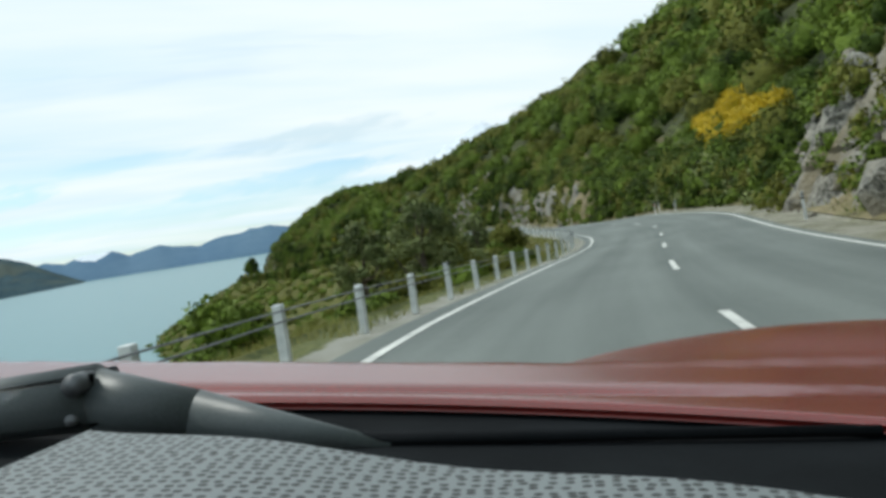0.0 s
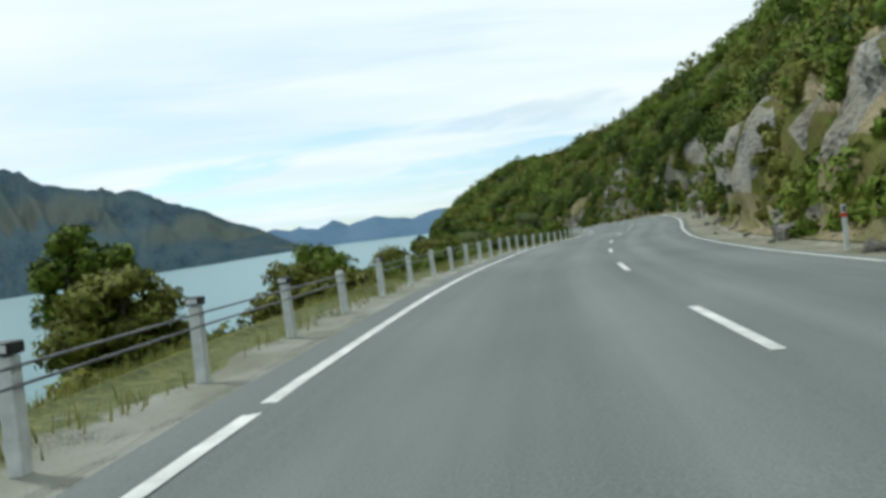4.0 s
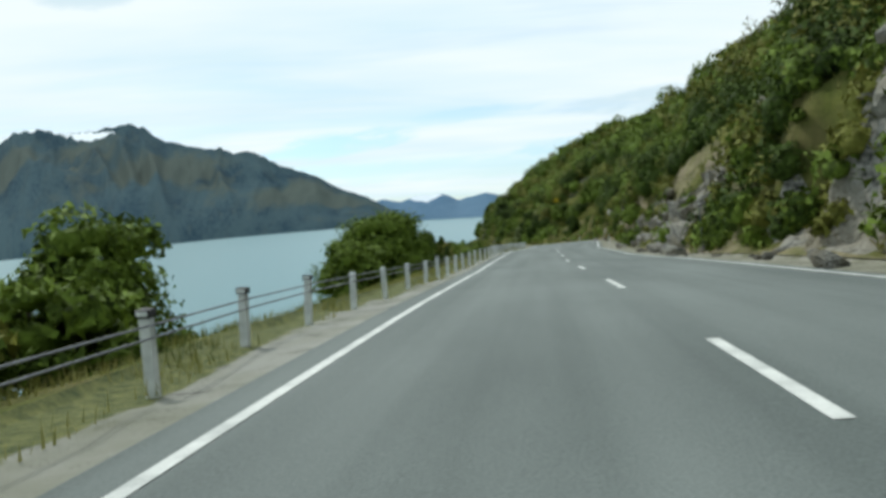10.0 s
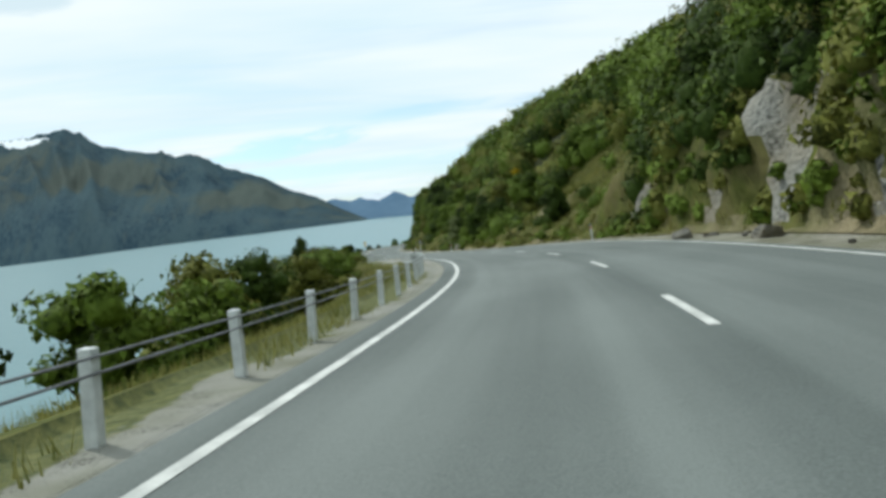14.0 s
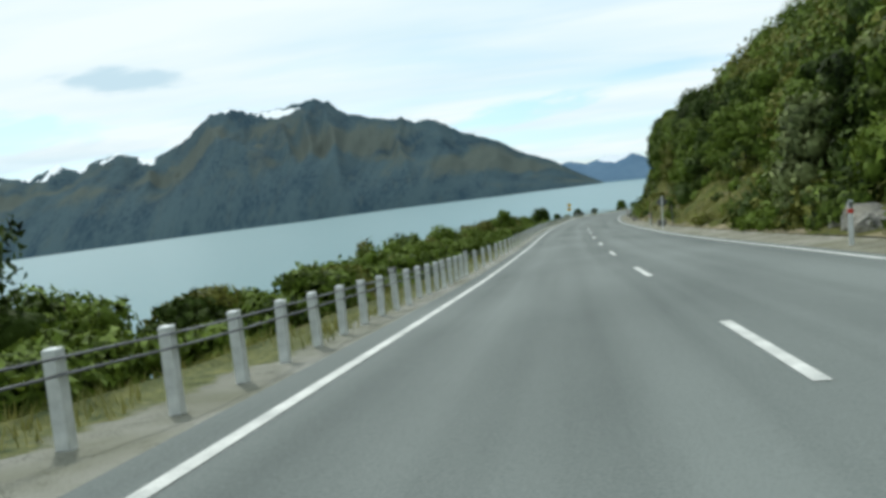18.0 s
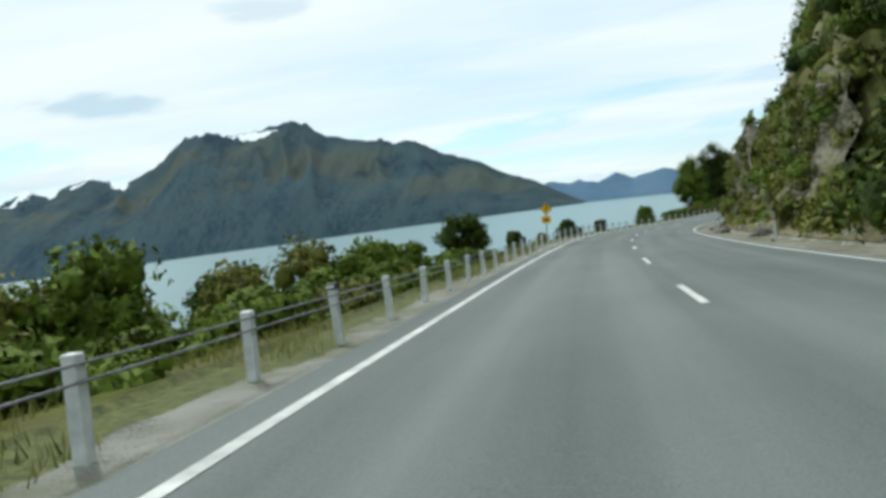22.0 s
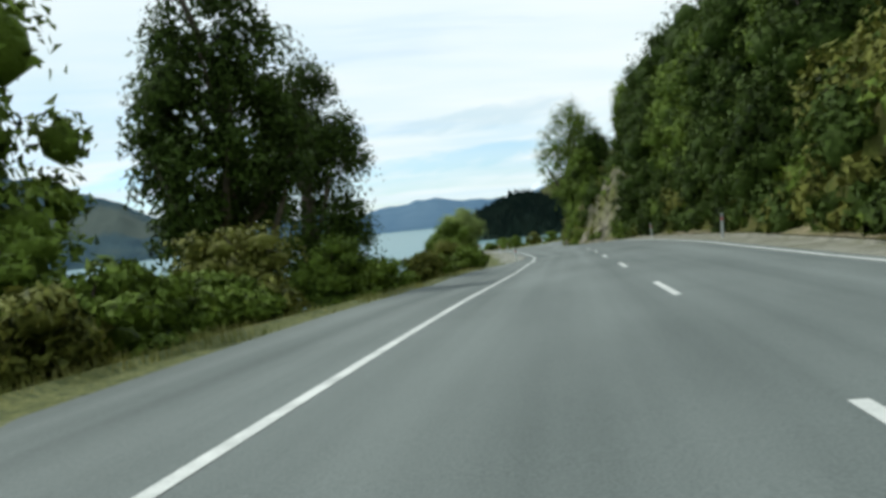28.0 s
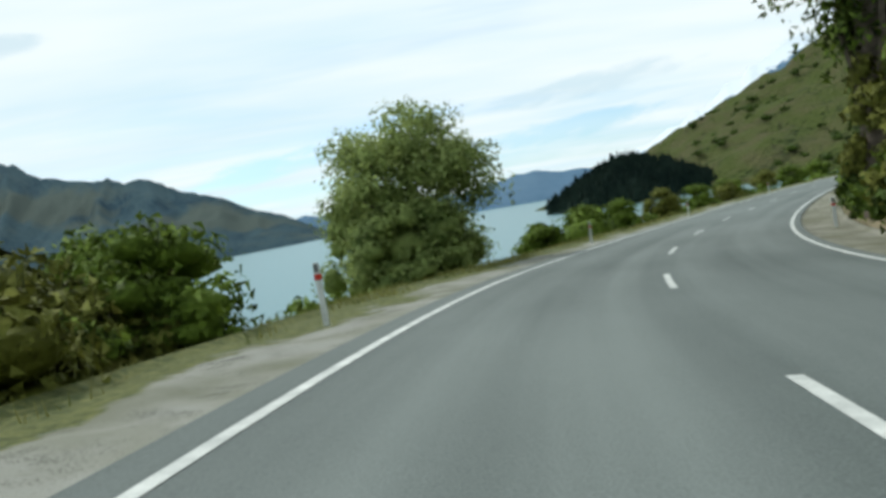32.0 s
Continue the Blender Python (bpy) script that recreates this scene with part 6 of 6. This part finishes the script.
bm = bmesh.new(); tube(bm, (0, 0, -0.3), (0, 0, 2.0), 0.045, 0.042, 10); part("pole", bm, POST_WHITE, back_sign, "pale painted pole")
bm = bmesh.new(); box(bm, (0.5, 0.012, 0.5), (0, 0, 0), 0.004)
bmesh.ops.rotate(bm, verts=bm.verts, cent=(0, 0, 0), matrix=Matrix.Rotation(math.radians(45), 3, "Y")); bmesh.ops.translate(bm, verts=bm.verts, vec=(0, 0.055, 1.62)); part("plate", bm, STEEL, back_sign, "dark grey metal plate")
bm = bmesh.new(); box(bm, (0.3, 0.02, 0.035), (0, 0.042, 1.62), 0.004); part("bracket", bm, STEEL, back_sign)
marker(68.9, 6.0, 1.4, plain=True)

# ---- drain block and boulders ----
block = tagged(new("concrete_block"), "grey concrete drain block with a dark opening beside the road", "concrete block")
block.matrix_basis = pose(*(float(q) for q in road(410.2, 4.95, -0.08)), 0, 2, math.degrees(at(410.2, HD)) + 4)
bm = bmesh.new(); box(bm, (0.62, 0.5, 0.5), (0, 0, 0.2), 0.03); part("body", bm, GRAVEL, block)
bm = bmesh.new(); box(bm, (0.36, 0.02, 0.26), (0, -0.252, 0.2), 0.01); part("opening", bm, BLACK, block, "dark drain opening")
for sp, op, w in ((371.6, 6.1, 0.62), (372.9, 6.6, 0.85), (374.0, 5.9, 0.4), (474, 5.6, 0.34), (479, 5.5, 0.28), (456, 5.7, 0.36), (449, 5.6, 0.3)):
    st = new("boulder", STONES[int(sp) % 6])
    x, y = side(sp, op)
    st.matrix_basis = pose(float(x), float(y), float(right_height(np.array([sp]), np.array([op]))[0]) + w * 0.2, 8, -12, sp * 37 % 360) @ Matrix.Diagonal((w, w * 1.25, w * 0.95, 1))
    tagged(st, "large grey boulder lying at the foot of the bank", "boulder", "boulders below the bank")

# ---- warning sign ----
sign = tagged(new("warning_sign"), "yellow diamond winding-road sign with a yellow plate below", "road sign")
sx = road(490, -5.95)
sign.matrix_basis = pose(*(float(q) for q in sx), 0, 4, math.degrees(at(490, HD)) + 2)
bm = bmesh.new(); tube(bm, (0, 0.03, -0.3), (0, 0.03, 2.35), 0.03, 0.03, 8); part("pole", bm, STEEL, sign)
bm = bmesh.new(); box(bm, (0.57, 0.012, 0.57), (0, 0, 0), 0.004)
for v in bm.verts:
    v.co = Matrix.Rotation(radians(45), 3, "Y") @ v.co + Vector((0, -0.01, 2.0))
diamond = part("diamond", bm, SIGN_YELLOW, sign)
edge = ((-0.0, 0.40), (0.40, 0.0), (0.0, -0.40), (-0.40, 0.0))
bm = bmesh.new()
for k in range(4):
    (ax, az_), (bx, bz) = edge[k], edge[(k + 1) % 4]
    tube(bm, (ax * 0.92, -0.02, 2.0 + az_ * 0.92), (bx * 0.92, -0.02, 2.0 + bz * 0.92), 0.007, 0.007, 4)
part("border", bm, BLACK, diamond)
bm = bmesh.new()
bend = ((-0.02, -0.2), (-0.05, -0.1), (0.03, -0.01), (0.04, 0.08), (-0.02, 0.13), (0.02, 0.2))
for (ax, az_), (bx, bz) in zip(bend[:-1], bend[1:]):
    tube(bm, (ax, -0.02, 2.0 + az_), (bx, -0.02, 2.0 + bz), 0.024, 0.024, 5)
tube(bm, (0.02, -0.02, 2.17), (0.05, -0.02, 2.27), 0.07, 0.004, 4)
part("bend_arrow", bm, BLACK, diamond)
bm = bmesh.new(); box(bm, (0.62, 0.012, 0.46), (0, -0.01, 1.3), 0.004); plate = part("plate", bm, SIGN_YELLOW, sign)
bm = bmesh.new(); box(bm, (0.3, 0.004, 0.07), (0, -0.02, 1.27), 0.0); box(bm, (0.2, 0.004, 0.06), (0, -0.02, 1.34), 0.0)
for cx in (-0.1, 0.1):
    tube(bm, (cx, -0.018, 1.22), (cx, -0.022, 1.22), 0.035, 0.035, 10)
part("symbol", bm, BLACK, plate)

# ---- the red car at the start of the road ----
CAR_PAINT = surf("red_car_paint", (0.13, 0.012, 0.01), (0.17, 0.017, 0.013), 3, 200, 0.22, 0.0, metal=0.1, spec=0.6)
TRIM = surf("dark_trim", (0.005, 0.006, 0.007), (0.012, 0.014, 0.016), 6, 300, 0.85, 0.3, spec=0.05)
TRIM_GREY = surf("grey_trim", (0.05, 0.06, 0.062), (0.09, 0.105, 0.108), 6, 300, 0.45, 0.2)
GLASS_LAMP = surf("lamp_lens", (0.5, 0.5, 0.5), (0.7, 0.7, 0.7), 6, 80, 0.1, 0.1)


def dash_material():
    m = bpy.data.materials.new("perforated_mat")
    m.use_nodes = True
    n, l = m.node_tree.nodes, m.node_tree.links
    b = n["Principled BSDF"]
    tc, v, r = n.new("ShaderNodeTexCoord"), n.new("ShaderNodeTexVoronoi"), n.new("ShaderNodeValToRGB")
    v.voronoi_dimensions = "2D"
    v.inputs["Scale"].default_value, v.inputs["Randomness"].default_value = 112, 0.45
    l.new(tc.outputs["Object"], v.inputs["Vector"]); l.new(v.outputs["Distance"], r.inputs[0])
    r.color_ramp.elements[0].position, r.color_ramp.elements[1].position = 0.25, 0.36
    r.color_ramp.elements[0].color, r.color_ramp.elements[1].color = (0.004, 0.0045, 0.005, 1), (0.15, 0.17, 0.175, 1)
    l.new(r.outputs[0], b.inputs["Base Color"])
    bp = n.new("ShaderNodeBump"); bp.inputs["Strength"].default_value = 0.8; bp.inputs["Distance"].default_value = 0.004
    l.new(r.outputs[0], bp.inputs["Height"]); l.new(bp.outputs[0], b.inputs["Normal"])
    b.inputs["Roughness"].default_value = 0.55
    return m


DASH = dash_material()
car = tagged(new("car"), "dark red car with grey perforated dash mat standing in its lane", "car")
CAR_X = 0.30          # the eye sits this far right of the car's middle
h0 = at(0.0, HD)
mid = road(0.0, -1.394 - CAR_X)
car.matrix_basis = pose(float(mid[0]), float(mid[1]), float(mid[2]), math.degrees(math.atan(at(0.0, GR))), -math.degrees(math.atan(at(0.0, BK))), math.degrees(h0))


def loft(name, xs, ys, z, mat, parent, thick=0.02, label=""):
    """A thick curved panel over a grid of x (across) and y (ahead); z(x, y) is its height, y may bow with x."""
    X, V = np.meshgrid(xs, np.linspace(0, 1, len(ys)), indexing="ij")
    Y = np.interp(V, np.linspace(0, 1, len(ys)), ys)
    Y = Y - BOW(X, V) if BOW else Y
    top = np.stack([X, Y, z(X, Y, V)], -1)
    low = top.copy(); low[..., 2] -= thick
    r, c = X.shape
    f = grid_faces(r, c)
    rim = np.concatenate([np.arange(c), np.arange(1, r) * c + c - 1, (r - 1) * c + np.arange(c - 1)[::-1], np.arange(1, r - 1)[::-1] * c])
    n = r * c
    side_f = np.stack([rim, np.roll(rim, -1), np.roll(rim, -1) + n, rim + n], 1)
    me = mesh_from(name, np.concatenate([top.reshape(-1, 3), low.reshape(-1, 3)]), np.concatenate([f, f[:, ::-1] + n, side_f]), mat, None, True)
    ob = new(name, me); ob.parent = parent
    return tagged(ob, label)


def BOW(X, V):
    return 0.16 * (X / 0.8) ** 2


def lean(X):
    return 0.114 * (0.28 - X)


def bonnet_z(X, Y, V):
    far = np.clip((Y - 1.22) / 0.7, 0, 1)
    bulge = 0.104 * np.sin(np.clip((X - 0.28) / 0.7, 0, 1) * 1.5708) ** 0.75 * np.sin(np.clip((Y - 1.2) / 0.5, 0, 1) * 1.5708) * np.clip((2.05 - Y) / 0.2, 0, 1)
    return 0.822 + lean(X) - 0.13 * far ** 0.9 + bulge - 0.006 * np.clip(1 - V / 0.025, 0, 1) ** 2 - 0.008 * np.exp(-((Y - 1.0) / 0.02) ** 2)


bonnet = loft("bonnet", np.linspace(-0.62, 1.0, 61), np.concatenate([np.linspace(0.94, 1.06, 13), np.linspace(1.08, 1.98, 31)]), bonnet_z, CAR_PAINT, car, 0.008, "dark red bonnet with raised wing on one side")
loft("cowl", np.linspace(-0.7, 0.8, 21), np.linspace(0.3, 1.0, 9), lambda X, Y, V: 0.775 + lean(X) + 0.03 * V, TRIM, car, 0.03, "black plastic cowl")


def front(X):
    return 0.56 - 0.283 * (X + 0.08)


X, V = np.meshgrid(np.linspace(-0.075, 0.72, 33), np.linspace(0, 1, 13), indexing="ij")
top = np.stack([X, 0.1 + (front(X) - 0.1) * V, 0.876 + lean(X) + 0.003 * np.sin(X * 22) * V], -1)
low = top - np.array((0, 0, 0.05))
n = X.size
f = grid_faces(*X.shape)
rim = np.concatenate([np.arange(13), np.arange(1, 33) * 13 + 12, 32 * 13 + np.arange(12)[::-1], np.arange(1, 32)[::-1] * 13])
me = mesh_from("dashboard", np.concatenate([top.reshape(-1, 3), low.reshape(-1, 3)]), np.concatenate([f, f[:, ::-1] + n, np.stack([rim, np.roll(rim, -1), np.roll(rim, -1) + n, rim + n], 1)]), DASH, None, False)
dashboard = tagged(new("dashboard", me), "grey perforated dashboard mat"); dashboard.parent = car
wiper = new("wiper"); wiper.parent = car


def rounded(ob):
    ob.data.polygons.foreach_set("use_smooth", np.full(len(ob.data.polygons), True))
    return ob


bm = bmesh.new(); tube(bm, (-0.46, 0.8, 0.9), (-0.19, 0.8, 0.905), 0.03, 0.036, 28)
bmesh.ops.bevel(bm, geom=[e for e in bm.edges if len({round(v.co.x, 3) for v in e.verts}) == 1], offset=0.012, segments=3, affect="EDGES")
rounded(part("wiper_cover", bm, TRIM_GREY, wiper, "grey wiper arm cover"))
bm = bmesh.new(); tube(bm, (-0.206, 0.79, 0.922), (-0.206, 0.757, 0.924), 0.014, 0.011, 18); rounded(part("pivot_nut", bm, STEEL, wiper))
bm = bmesh.new(); tube(bm, (-0.215, 0.78, 0.888), (-0.215, 0.762, 0.888), 0.008, 0.006, 12); rounded(part("set_screw", bm, STEEL, wiper))
bm = bmesh.new(); tube(bm, (-0.22, 0.8, 0.906), (-0.1, 0.806, 0.872), 0.034, 0.028, 24); tube(bm, (-0.1, 0.806, 0.872), (0.1, 0.82, 0.815), 0.028, 0.007, 24); rounded(part("arm", bm, TRIM_GREY, wiper))
bm = bmesh.new(); tube(bm, (0.06, 0.82, 0.828), (0.6, 0.85, 0.775), 0.008, 0.006, 8); rounded(part("blade", bm, TRIM, wiper))
for sx_ in (-1, 1):
    bm = bmesh.new(); box(bm, (0.1, 1.5, 0.42), (sx_ * 0.84, 1.35, 0.44), 0.05); part("wing", bm, CAR_PAINT, car)
    bm = bmesh.new(); box(bm, (0.09, 2.3, 0.5), (sx_ * 0.84, -0.6, 0.55), 0.04); part("door", bm, CAR_PAINT, car)
    for yy in (1.45, -1.25):
        wheel = new("wheel"); wheel.parent = car; wheel.matrix_basis = pose(sx_ * 0.8, yy, 0.31, 0, 90, 0)
        bm = bmesh.new(); tube(bm, (0, 0, -0.1), (0, 0, 0.1), 0.31, 0.31, 24); part("tyre", bm, BLACK, wheel)
        bm = bmesh.new(); tube(bm, (0, 0, sx_ * 0.09), (0, 0, sx_ * 0.125), 0.2, 0.16, 16); part("rim", bm, STEEL, wheel)
    bm = bmesh.new(); box(bm, (0.3, 0.12, 0.14), (sx_ * 0.6, 2.02, 0.6), 0.03); part("headlight", bm, GLASS_LAMP, car, "clear headlight")
bm = bmesh.new(); box(bm, (1.6, 0.25, 0.45), (0, 2.08, 0.4), 0.08); part("bumper", bm, CAR_PAINT, car)
bm = bmesh.new(); box(bm, (1.6, 3.6, 0.2), (0, 0.2, 0.3), 0.03); part("floor_pan", bm, TRIM, car)
bm = bmesh.new(); box(bm, (1.65, 0.6, 0.5), (0, -1.85, 0.6), 0.08); part("boot", bm, CAR_PAINT, car)
